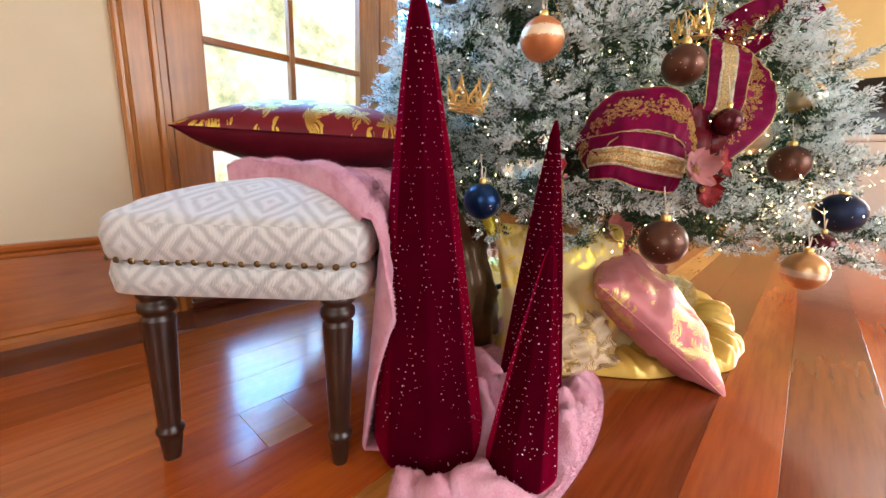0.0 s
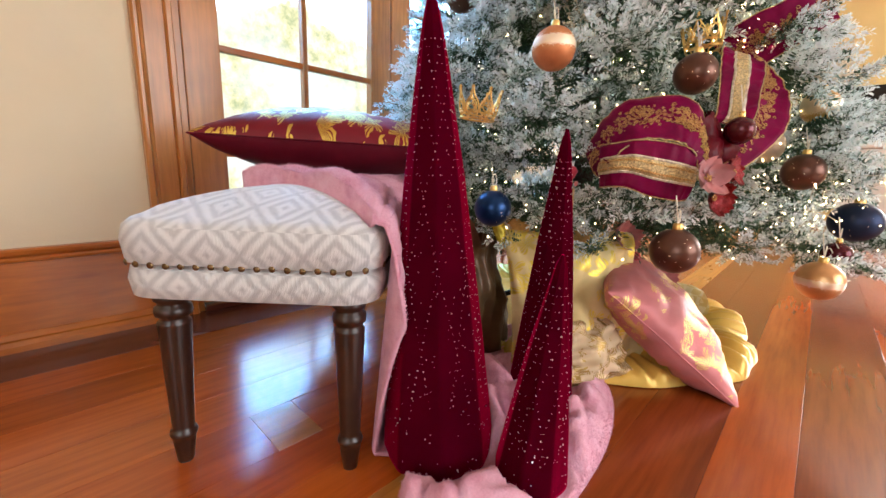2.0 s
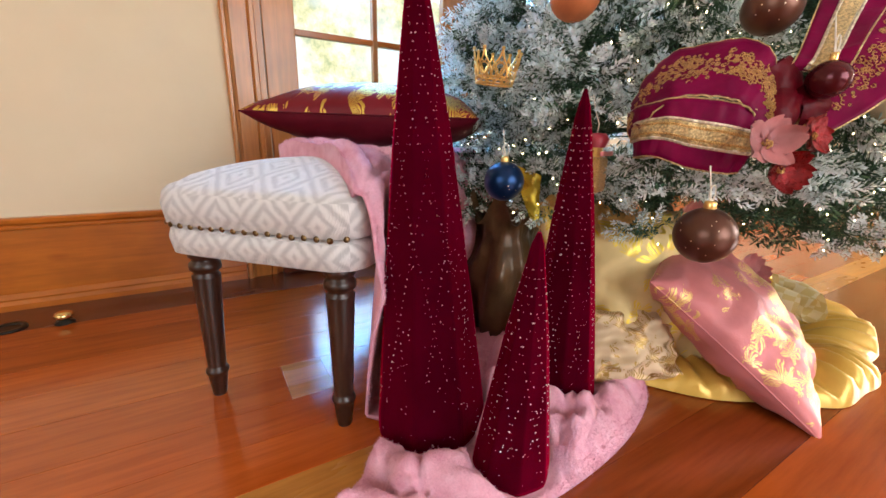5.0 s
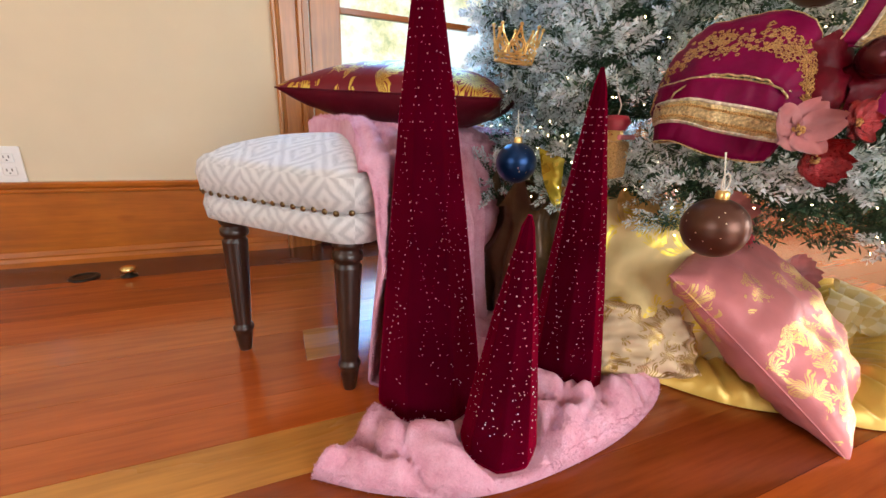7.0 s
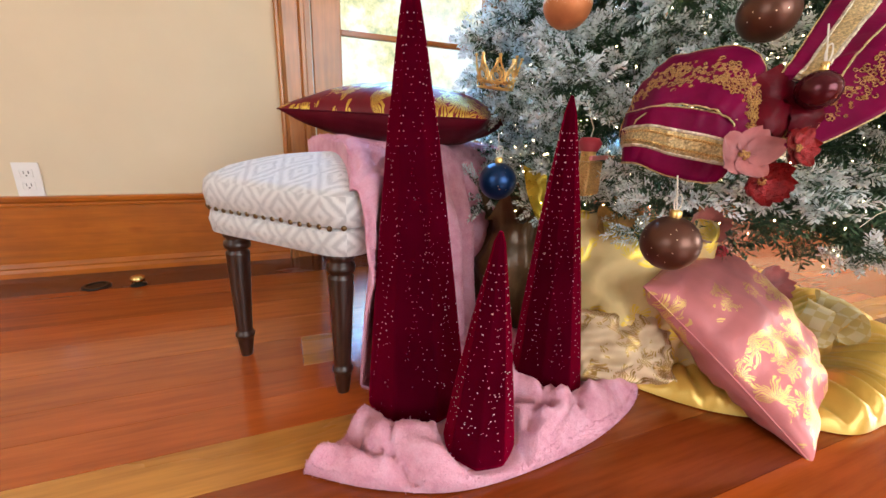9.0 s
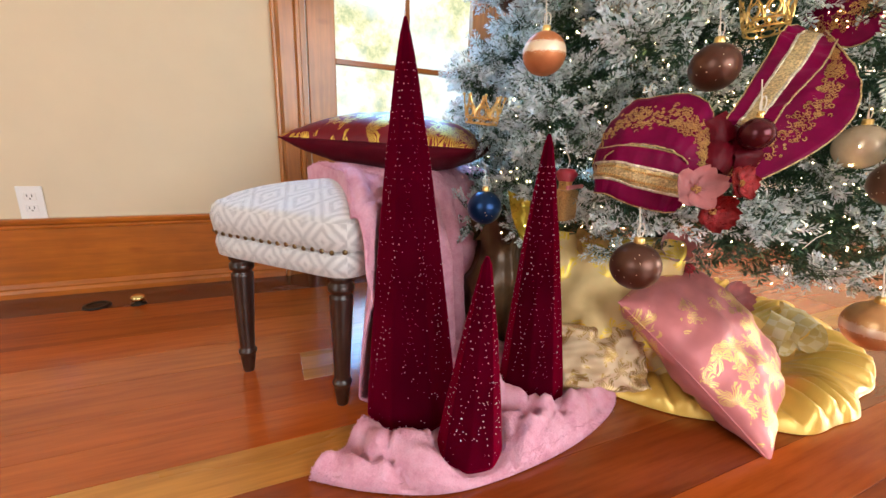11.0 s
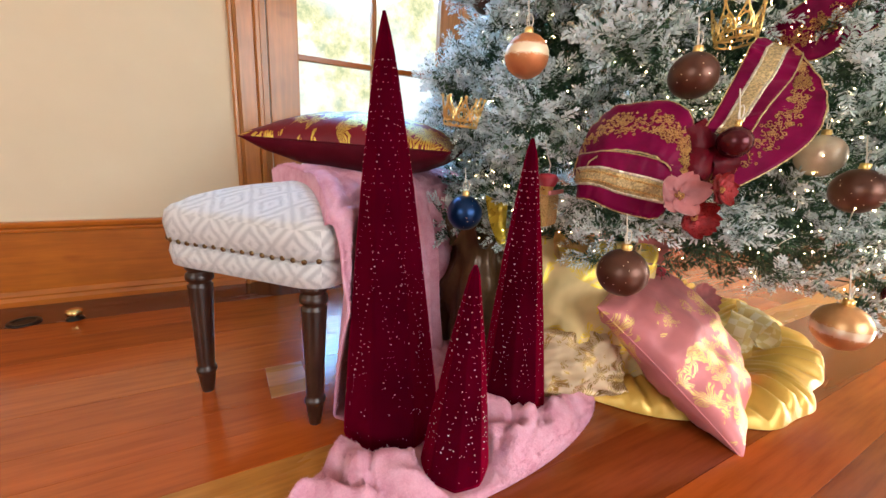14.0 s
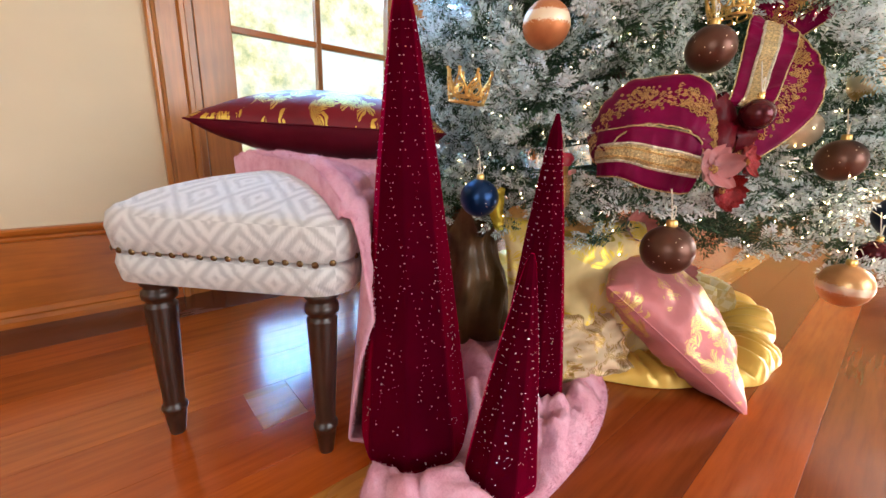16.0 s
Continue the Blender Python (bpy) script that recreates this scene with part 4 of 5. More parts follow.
def throw_point(a, b):
    """a: 0 on the seat, 1 at the edge of the floor part; b: front to back."""
    roll = 0.009 * math.exp(-((b - 0.05) / 0.05) ** 2)
    # rounded folds that run down from the seat
    fold = abs(math.sin(b * 33 + 1.4 * math.sin(b * 9) + 0.5 * noise.noise((b * 5, a * 4, 3)) - 0.6))
    fold = math.sqrt(fold) - 0.55 + 0.2 * noise.noise((b * 7, a * 3, 3))
    if a < 0.28:
        f = a / 0.28
        u = -0.13 - 0.10 * b + (HALF_W + 0.125 + 0.10 * b) * f
        v = 0.27 - 0.25 * f ** 1.6 + (0.63 + 0.26 * f) * b
        dome = 0.470 + 0.034 * max(0, 1 - (u / HALF_W) ** 2)
        z = dome + 0.026 + roll * (1 - 0.6 * f) + 0.034 * soft(f * 3) * (noise.noise((u * 9, v * 9, 1)) * 0.6 + fold * 0.5 * soft(f * 1.6 - 0.5)) + 0.012 * math.exp(-((f - 0.12) / 0.12) ** 2)
        drop = 0.03 * math.exp(-(v / 0.06) ** 2)
        return on_bench(u, v, max(z, dome + 0.007) - drop)
    if a < 0.68:
        f = (a - 0.28) / 0.40
        ang = min(1, f * 6) * math.pi / 2
        v = 0.02 - 0.03 * soft(f * 3) + 0.055 * f + (0.89 - 0.09 * f) * b
        u = HALF_W - 0.005 + 0.027 * math.sin(ang) + (0.010 + max(-0.045, fold * 0.11 * soft(0.15 + b / 0.09))) * soft(f * 2.5) + 0.03 * f + roll * soft(f * 3)
        z = 0.462 + 0.024 * math.cos(ang) - 0.446 * max(0, f - 0.06) / 0.94
        z += 0.010 * fold * (1 - soft(f * 3)) - 0.03 * math.exp(-(v / 0.06) ** 2) * (1 - soft(f * 2))
        # squeezed in behind the tall cone
        z = max(0.02, z)
        axis = STOOL.inverted() @ Vector((0.487 - 0.016 * z, 0.657 + 0.039 * z, 0))
        room = 0.105 * (1.03 - 1.19 * z) + 0.009
        if abs(v - axis.y) < room:
            u = min(u, axis.x - math.sqrt(room * room - (v - axis.y) ** 2))
        return on_bench(u, v, z)
    f = (a - 0.68) / 0.32
    foot = Vector((HALF_W + 0.055, 0.02 + 0.82 * b))
    p = foot.lerp(outer_edge(b), f)
    edge = max(0.0, min(1, (1 - f) / 0.10, b / 0.05, (1 - b) / 0.05))
    w = SPREAD @ Vector((p.x, p.y, 0))
    near = min(math.hypot(w.x - x, w.y - y) / r for x, y, r in CONES)
    n1 = noise.noise((p.x * 10 + 0.4, p.y * 10, 2.0))
    n2 = noise.noise((p.x * 13, p.y * 13, 6.0))
    n3 = 1 - abs(noise.noise((p.x * 16 + 3, p.y * 16, 4.0))) * 2.2
    puff = 0.012 + 0.022 * soft(0.45 + 1.7 * n1) + 0.012 * n2 + 0.016 * n3
    puff += 0.02 * soft(1 - abs(f - 0.9) / 0.13)
    for (ax, ay), (bx, by), high, wide in ROLLS:
        s = max(0.0, min(1.0, ((w.x - ax) * (bx - ax) + (w.y - ay) * (by - ay)) / ((bx - ax) ** 2 + (by - ay) ** 2)))
        away = math.hypot(w.x - ax - s * (bx - ax), w.y - ay - s * (by - ay)) / wide
        puff = max(puff, 0.012 + 1.25 * high * math.sqrt(max(0.0, 1 - away * away))) if away < 1 else puff - 0.02 * soft(1.8 - away)
    puff = 0.013 + (puff - 0.013) * soft((near - 0.96) / 0.2)
    z = 0.005 + max(0.004, puff) * math.sqrt(edge)
    return Vector((w.x, w.y, z))


throw = thing("throw_blanket", "soft pink plush throw draped over the bench onto the floor", "blanket")
NA, NB = 190, 130
grid = np.array([[throw_point(i / NA, j / NB)[:] for j in range(NB + 1)] for i in range(NA + 1)])
under = grid.copy()
du = np.gradient(grid, axis=0)
dv = np.gradient(grid, axis=1)
normal = np.cross(du, dv)
normal /= np.linalg.norm(normal, axis=2, keepdims=True) + 1e-9
if normal[20, 60, 2] < 0:
    normal = -normal
under -= normal * 0.006
under[:54, :, 2] = np.minimum(under[:54, :, 2], 0.452)
under[..., 2] = np.maximum(under[..., 2], 0.002)
verts = np.concatenate((grid.reshape(-1, 3), under.reshape(-1, 3)))
idx = np.arange((NA + 1) * (NB + 1)).reshape(NA + 1, NB + 1)
q1 = np.stack((idx[:-1, :-1], idx[1:, :-1], idx[1:, 1:], idx[:-1, 1:]), -1).reshape(-1, 4)
off = (NA + 1) * (NB + 1)
rim = np.concatenate((idx[0, :], idx[1:, -1], idx[-1, -2::-1], idx[-2::-1, 0]))
q3 = np.stack((rim[:-1], rim[1:], rim[1:] + off, rim[:-1] + off), -1)
cloth = mesh_from_arrays("cloth", verts, np.concatenate((q1, q1[:, ::-1] + off, q3)), M_FUR)
cloth.polygons.foreach_set("use_smooth", [True] * len(cloth.polygons))
o = new("cloth", cloth)
o.parent = throw
# the pile, as short tufts
rng = np.random.default_rng(8)
N = 30000
fi, fj = rng.random(N) * NA, rng.random(N) * NB
edge_n = 2500
fj[:edge_n] = np.where(rng.random(edge_n) < 0.5, rng.random(edge_n) * 1.2, NB - rng.random(edge_n) * 1.2)
fi[edge_n:edge_n + 1800] = NA - rng.random(1800) * 1.5
i0, j0 = np.minimum(fi.astype(int), NA - 1), np.minimum(fj.astype(int), NB - 1)
a, b = (fi - i0)[:, None], (fj - j0)[:, None]
base = (grid[i0, j0] * (1 - a) + grid[i0 + 1, j0] * a) * (1 - b) + (grid[i0, j0 + 1] * (1 - a) + grid[i0 + 1, j0 + 1] * a) * b
lean = rng.normal(size=(N, 3)) * 0.4
d = normal[i0, j0] + lean
d /= np.linalg.norm(d, axis=1, keepdims=True)
tip = base + d * rng.uniform(0.003, 0.006, (N, 1))
tip[:, 2] = np.maximum(tip[:, 2], 0.002)
w = np.cross(d, rng.normal(size=(N, 3)))
w = w / (np.linalg.norm(w, axis=1, keepdims=True) + 1e-9) * 0.0008
pv = np.stack((base - w, base + w, tip), 1).reshape(-1, 3)
k = np.arange(N)[:, None] * 3
o = new("plush", mesh_from_arrays("plush", pv, k + np.array([[0, 1, 2, 2]]), M_FUR))
o.parent = throw
tagged(o, "short plush pile", kind="stuff")

# ---- tree skirt ----
def skirt_point(r, a, last=False):
    x, y = math.cos(a), math.sin(a)
    scallop = 1 + 0.012 * math.sin(a * 15 + 4 * noise.noise((x, y, 3))) + 0.05 * noise.noise((x * 2, y * 2, 0))
    ruff = max(0, (r - 0.44) / 0.18)
    gather = abs(math.sin(a * 34 + 7 * noise.noise((x * 2, y * 2, 1 + r * 3))))
    puff = min(1, ruff * 2.5) * (0.034 * gather * (0.6 + noise.noise((x * 3, y * 3, 8))) + 0.012 * noise.noise((x * 14, y * 14, r * 9)))
    z = 0.012 + 0.026 * math.sin(math.pi * min(1, ruff) * 0.95) + puff * (0.4 if r > 0.605 else 1) + 0.014 * noise.noise((x * r * 8, y * r * 8, 4))
    return (TREE.x + r * scallop * x, TREE.y + r * scallop * y, 0.003 if last else max(0.003, z))


def skirt_ring(radii):
    bm, rows = bmesh.new(), []
    for r in radii:
        rows.append([bm.verts.new(skirt_point(r, 2 * math.pi * k / 480, r == 0.617)) for k in range(480)])
    for a, b in zip(rows, rows[1:]):
        for k in range(480):
            j = (k + 1) % 480
            bm.faces.new((a[k], b[k], b[j], a[j]))
    return bm


skirt = thing("tree_skirt", "gold satin tree skirt with a gathered edge on the floor", "tree skirt")
part("panel", skirt_ring((0.05, 0.12, 0.19, 0.26, 0.33, 0.39, 0.44)), M_GOLDSATIN, skirt, "smooth gold satin panel", True)
part("ruffle", skirt_ring((0.44, 0.455, 0.475, 0.5, 0.53, 0.56, 0.585, 0.602, 0.612, 0.617)), M_GOLDSATIN, skirt, "gathered gold satin ruffle", True)

# ---- pillows and cloth under the tree ----
pink = placed((0.947, 0.539, 0.275), (1.124, 0.266, 0.013), (1.331, 0.688, 0.300))
pillow("throw_cushion", "rose satin cushion with gold foil leaning under the tree", pink, 0.43, 0.41, 0.17, (M_PINKGOLD, M_PINKGOLD), 0.05, 0.009, seed=3.0)
gold = placed((0.85, 0.70, 0.05), (1.17, 0.50, 0.05), (0.90, 0.79, 0.37))
pillow("throw_cushion", "champagne gold brocade cushion leaning under the tree", gold, 0.42, 0.38, 0.12, (M_GOLDPILLOW, M_GOLDPILLOW), 0.07, 0.015, seed=7.0)


brocade = placed((0.80, 0.61, 0.02), (1.05, 0.50, 0.02), (0.86, 0.66, 0.16))
pillow("folded_cloth", "bunched ivory and gold brocade cloth under the tree", brocade, 0.30, 0.18, 0.10, (M_IVORY, M_IVORY), 0.1, 0.016, seed=12.0)["category"] = "fabric"


# ---- ornaments ----
def ball_mat(name, colour, rough, band=None, dots=True, metal=0.75, band_colour=(0.9, 0.75, 0.55)):
    def build(t, b):
        v = coords(t)
        f = noise_tex(t, v, 30, 3)
        col = ramp(t, f, [(0.3, tuple(c * 0.85 for c in colour)), (0.7, tuple(min(1, c * 1.12) for c in colour))])
        mask = None
        if dots:
            vor = node(t, "ShaderNodeTexVoronoi", Scale=85)
            link(t, v, vor.inputs["Vector"])
            mask = math_node(t, "LESS_THAN", vor.outputs["Distance"], 0.085)
        if band:
            sep = t.nodes.new("ShaderNodeSeparateXYZ")
            link(t, v, sep.inputs[0])
            d = math_node(t, "ABSOLUTE", math_node(t, "SUBTRACT", sep.outputs[2], band[0]))
            glit = math_node(t, "MULTIPLY", noise_tex(t, v, 420, 2), 2.0)
            inband = math_node(t, "LESS_THAN", math_node(t, "MULTIPLY", d, glit), band[1])
            mask = inband if mask is None else math_node(t, "MAXIMUM", mask, inband)
        if mask is not None:
            col = mixed(t, mask, col, band_colour)
        link(t, col, b.inputs["Base Color"])
        b.inputs["Metallic"].default_value = metal
        b.inputs["Roughness"].default_value = rough
        bumped(t, b, noise_tex(t, v, 300, 2), 0.06, 0.001)
    return material(name, build)


M_BROWN = ball_mat("bronze_brown_ball", (0.12, 0.055, 0.038), 0.34)
M_BLUE = ball_mat("deep_blue_ball", (0.008, 0.035, 0.11), 0.3)
M_NAVY = ball_mat("navy_glitter_ball", (0.02, 0.03, 0.07), 0.45)
M_COPPER = ball_mat("copper_ball_glitter_band", (0.6, 0.23, 0.09), 0.52, (0.008, 0.009), False, 0.55)
M_GOLDBALL = ball_mat("gold_ball_glitter_band", (0.66, 0.37, 0.16), 0.34, (-0.002, 0.007), False)
M_CHAMP = ball_mat("champagne_ball", (0.72, 0.58, 0.42), 0.25, None, True, 0.4)
M_WINE = ball_mat("wine_ball", (0.08, 0.006, 0.012), 0.2, None, False, 0.5)
M_CAP = plain("gold_cap", (0.85, 0.6, 0.22), 0.3, metal=1.0)
M_CORD = plain("white_cord", (0.8, 0.77, 0.66), 0.6)


def add_tube(bm, pts, r, sides=6):
    prev = None
    for k, p in enumerate(pts):
        p = Vector(p)
        q = Vector(pts[min(k + 1, len(pts) - 1)]) - Vector(pts[max(k - 1, 0)])
        m = q.normalized().to_track_quat("Z", "Y").to_matrix()
        ring = [bm.verts.new(p + m @ Vector((r * math.cos(2 * math.pi * s / sides), r * math.sin(2 * math.pi * s / sides), 0))) for s in range(sides)]
        if prev:
            for s in range(sides):
                bm.faces.new((prev[s], prev[(s + 1) % sides], ring[(s + 1) % sides], ring[s]))
        prev = ring
    return bm


def bauble(p, r, mat, label, tilt=0, squash=0.98, name="bauble"):
    e = thing(name, label, "ornament", "tree baubles", pose(*p, tilt, tilt * 0.6, 0))
    prof = [(r * math.sin(math.pi * k / 28), -squash * r * math.cos(math.pi * k / 28)) for k in range(29)]
    prof[0], prof[-1] = (0, -squash * r), (0, squash * r)
    part("ball", lathe(prof, 40), mat, e, smooth=True)
    z = squash * r * 0.97
    part("cap", lathe([(r * 0.2, z), (r * 0.21, z + 0.002), (r * 0.2, z + 0.009), (r * 0.16, z + 0.011), (0, z + 0.0115)], 14), M_CAP, e, "crimped gold cap", True)
    loop = [(0.008 * math.sin(a), 0.0, z + 0.022 - 0.012 * math.cos(a)) for a in np.linspace(0, 2 * math.pi, 13)] 
    part("hanger", add_tube(bmesh.new(), loop + [(0, 0.01, z + 0.06)], 0.0011), M_CORD, e)
    return e


bauble((0.742, 0.614, 0.787), 0.042, M_COPPER, "matt copper bauble with a band of glitter")
bauble((0.669, 0.684, 0.470), 0.039, M_BLUE, "deep blue pearl bauble hanging low on the tree")
bauble((0.788, 0.362, 0.418), 0.0415, M_BROWN, "bronze brown pearl bauble with tiny silver dots")
bauble((1.106, 0.160, 0.349), 0.041, M_GOLDBALL, "rose gold bauble with a glitter band", squash=0.97)
bauble((0.962, 0.412, 0.756), 0.041, M_BROWN, "bronze brown pearl bauble among flocked needles")
bauble((1.235, 0.225, 0.570), 0.042, M_BROWN, "bronze brown bauble beside a champagne bauble")
bauble((1.285, 0.31, 0.632), 0.043, M_CHAMP, "pale champagne bauble in the branches")
bauble((1.44, 0.112, 0.452), 0.054, M_NAVY, "navy glitter bauble on an outer branch", squash=0.92)
bauble((1.30, 0.137, 0.382), 0.03, M_WINE, "small wine red bauble on a low branch")
bauble((0.897, 1.0, 1.02), 0.045, M_BROWN, "bronze brown bauble high beside the door")
bauble((0.968, 0.322, 0.642), 0.027, M_WINE, "shiny dark wine bauble in the middle of the bow")

# ---- gold filigree crowns ----
def crown(p, r, h, turn, tilt):
    e = thing("crown_ornament", "openwork gold filigree crown ornament", "ornament", "gold crowns", pose(*p, tilt, 0, turn))
    bm = bmesh.new()
    ring = [(r * math.cos(a), r * math.sin(a)) for a in np.linspace(0, 2 * math.pi, 49)]
    for z, k in ((0, 0.86), (h * 0.2, 0.88)):
        add_tube(bm, [(x * k, y * k, z) for x, y in ring], 0.0022)
    part("band", bm, M_CAP, e)
    bm = bmesh.new()
    for k in range(8):
        a = 2 * math.pi * k / 8
        def at(da, z):
            s = 0.87 + 0.25 * z / h
            return (r * s * math.cos(a + da), r * s * math.sin(a + da), z)
        w = math.pi / 8
        add_tube(bm, [at(-w, h * 0.2), at(-w * 0.8, h * 0.5), at(-w * 0.2, h * 0.75), at(0, h)], 0.0018)
        add_tube(bm, [at(w, h * 0.2), at(w * 0.8, h * 0.5), at(w * 0.2, h * 0.75), at(0, h)], 0.0018)
        add_tube(bm, [at(w * 0.6 * math.cos(t), h * 0.42 + h * 0.17 * math.sin(t)) for t in np.linspace(0, 6.28, 13)], 0.0016)
        add_tube(bm, [at(w * 0.8 * math.cos(t) + w, h * 0.1 + h * 0.09 * math.sin(t)) for t in np.linspace(0, 6.28, 11)], 0.0014)
        add_tube(bm, [at(w * 0.3 * math.cos(t), h * 0.7 + h * 0.1 * math.sin(t)) for t in np.linspace(0, 6.28, 11)], 0.0014)
        c = Vector(at(0, h))
        bmesh.ops.create_icosphere(bm, subdivisions=1, radius=0.004, matrix=Matrix.Translation(c))
    tagged(part("filigree", bm, M_CAP, e), kind="stuff")
    return e


crown((0.684, 0.752, 0.655), 0.042, 0.06, 20, 6)
crown((1.139, 0.445, 0.845), 0.042, 0.07, 0, -8)

# ---- burgundy bow with gold trim ----
M_RIBBON = plain("burgundy_taffeta", (0.17, 0.0015, 0.042), 0.5, vary=0.3, scale=14, bump=0.4, bscale=40, ior=1.18)


def glitter_build(t, b):
    v = coords(t)
    n = noise_tex(t, v, 900, 2)
    link(t, ramp(t, n, [(0.35, (0.35, 0.17, 0.04)), (0.6, (0.95, 0.66, 0.28))]), b.inputs["Base Color"])
    b.inputs["Metallic"].default_value = 1.0
    b.inputs["Roughness"].default_value = 0.28
    bumped(t, b, n, 0.9, 0.003)


M_GLITTER = material("gold_glitter", glitter_build)
M_BRAID = plain("pale_gold_braid", (0.62, 0.48, 0.24), 0.4, metal=0.6, vary=0.5, scale=260, bump=0.8, bscale=320)


M_SPRAY = plain("champagne_glitter", (0.75, 0.66, 0.52), 0.35, metal=0.6, vary=0.4, scale=200, bump=0.5, bscale=300)

def strip(pts, steps=48, across=10, bulge=0.0, crease=0.004, seed=0.0):
    """A ribbon's grid of points: pts are (centre, half-width vector) pairs along its way."""
    n = len(pts)

    def spline(items, s):
        k = min(int(s), n - 2)
        f = s - k
        p0, p1, p2, p3 = (items[max(0, min(n - 1, k + d))] for d in (-1, 0, 1, 2))
        return 0.5 * ((2 * p1) + (p2 - p0) * f + (2 * p0 - 5 * p1 + 4 * p2 - p3) * f * f + (3 * p1 - p0 - 3 * p2 + p3) * f ** 3)

    cs, ws = [Vector(p[0]) for p in pts], [Vector(p[1]) for p in pts]
    out = []
    for i in range(steps + 1):
        s = i / steps * (n - 1)
        c, w = spline(cs, s), spline(ws, s)
        tan = (spline(cs, min(n - 1, s + 0.02)) - spline(cs, max(0, s - 0.02))).normalized()
        nor = tan.cross(w).normalized()
        row = []
        for j in range(across + 1):
            f = 2 * j / across - 1
            row.append((c + w * f + nor * (bulge * (1 - f * f) + crease * noise.noise((s * 3 + seed, f * 1.3, seed))), nor))
        out.append(row)
    return out


def ribbon(parent, pts, trim, seed=0.0, bulge=0.0, steps=48):
    g = strip(pts, steps, 12, bulge, 0.006, seed)

    def sheet(j0, j1, lift, thick):
        bm = bmesh.new()
        front = [[bm.verts.new(p + nor * (lift + thick)) for p, nor in row[j0:j1 + 1]] for row in g]
        back = [[bm.verts.new(p + nor * (lift - thick)) for p, nor in row[j0:j1 + 1]] for row in g]
        m, w = len(front) - 1, j1 - j0
        for i in range(m):
            for j in range(w):
                bm.faces.new((front[i][j], front[i + 1][j], front[i + 1][j + 1], front[i][j + 1]))
                bm.faces.new((back[i][j], back[i][j + 1], back[i + 1][j + 1], back[i + 1][j]))
            bm.faces.new((front[i][0], back[i][0], back[i + 1][0], front[i + 1][0]))
            bm.faces.new((front[i][w], front[i + 1][w], back[i + 1][w], back[i][w]))
        return bm

    o = part("ribbon", sheet(0, 12, 0, 0.0006), M_RIBBON, parent, smooth=True)
    for j in (0, 12):
        bm = bmesh.new()
        add_tube(bm, [row[j][0] for row in g], 0.0014, 5)
        part("edging", bm, M_BRAID, o, "gold wired edge")
    if trim == "braid":
        part("braid", sheet(4, 8, 0.0, 0.0024), M_BRAID, o, "wide pale gold braid", True)
        for j in (4, 8):
            part("beading", add_tube(bmesh.new(), [row[j][0] for row in g], 0.0034, 6), M_SPRAY, o, "pale beaded edge")
        for j in (5, 7):
            part("cording", add_tube(bmesh.new(), [row[j][0] + row[j][1] * 0.001 for row in g], 0.0026, 6), M_GLITTER, o, "gold glitter cord")
    else:
        bm = bmesh.new()
        rows = len(g)
        rnd = random.Random(int(seed * 10) + 3)
        for k in range(rows * 20):
            s, f = rnd.uniform(1, rows - 2), rnd.uniform(-0.36, 0.36)
            i, j = int(s), 6 + f * 6
            p = g[i][int(j)][0].lerp(g[i + 1][int(j) + 1][0], s - i)
            nor = g[i][int(j)][1]
            q = nor.to_track_quat("Z", "Y").to_matrix().to_4x4()
            rr = rnd.uniform(0.0016, 0.0042)
            side = rnd.choice((1, 1, -1))
            loop = [Matrix.Translation(p + nor * 0.0014 * side) @ q @ Vector((rr * math.cos(t), rr * math.sin(t), 0)) for t in np.linspace(rnd.random() * 6, rnd.random() * 6 + 5, 6)]
            add_tube(bm, loop, 0.0009, 4)
        part("scrollwork", bm, M_GLITTER, o, "gold glitter scrolls")
    return o


bow = thing("ribbon_bow", "large burgundy taffeta bow with gold glitter and braid", "bow")
R12, U12, F12 = Vector((0.908, -0.417, 0.041)), Vector((0.069, 0.245, 0.967)), Vector((0.413, 0.875, -0.252))
KNOT = Vector((0.965, 0.33, 0.62))


def at(r, u, f):
    return KNOT + R12 * r + U12 * u + F12 * f


def wv(r, u, f):
    return R12 * r + U12 * u + F12 * f


# two loops one over the other, an upright loop that turns back, and a tail
UPPER_LOOP = [(at(-0.054, -0.049, 0.031), wv(-0.015, -0.002, -0.002)),
    (at(-0.064, -0.034, 0.016), wv(-0.023, -0.006, -0.002)),
    (at(-0.067, 0.006, 0.015), wv(-0.028, -0.027, -0.006)),
    (at(-0.080, 0.040, 0.019), wv(-0.033, -0.045, -0.009)),
    (at(-0.106, 0.060, 0.039), wv(-0.029, -0.054, -0.020)),
    (at(-0.139, 0.069, 0.071), wv(-0.021, -0.055, -0.036)),
    (at(-0.167, 0.066, 0.102), wv(-0.019, -0.048, -0.045)),
    (at(-0.190, 0.027, 0.146), wv(-0.021, -0.037, -0.046)),
    (at(-0.168, -0.004, 0.191), wv(-0.019, -0.033, -0.041)),
    (at(-0.092, -0.001, 0.174), wv(-0.018, -0.035, -0.024))]
LOWER_LOOP = [(at(-0.078, -0.059, 0.034), wv(-0.007, -0.037, 0.010)),
    (at(-0.095, -0.062, 0.023), wv(-0.010, -0.044, 0.012)),
    (at(-0.125, -0.053, 0.029), wv(-0.007, -0.049, 0.015)),
    (at(-0.161, -0.040, 0.046), wv(-0.006, -0.049, 0.016)),
    (at(-0.192, -0.025, 0.067), wv(-0.008, -0.043, 0.015)),
    (at(-0.207, -0.018, 0.104), wv(-0.005, -0.043, 0.004)),
    (at(-0.189, -0.010, 0.156), wv(0.002, -0.042, 0.007)),
    (at(-0.118, -0.012, 0.171), wv(-0.003, -0.038, 0.008))]
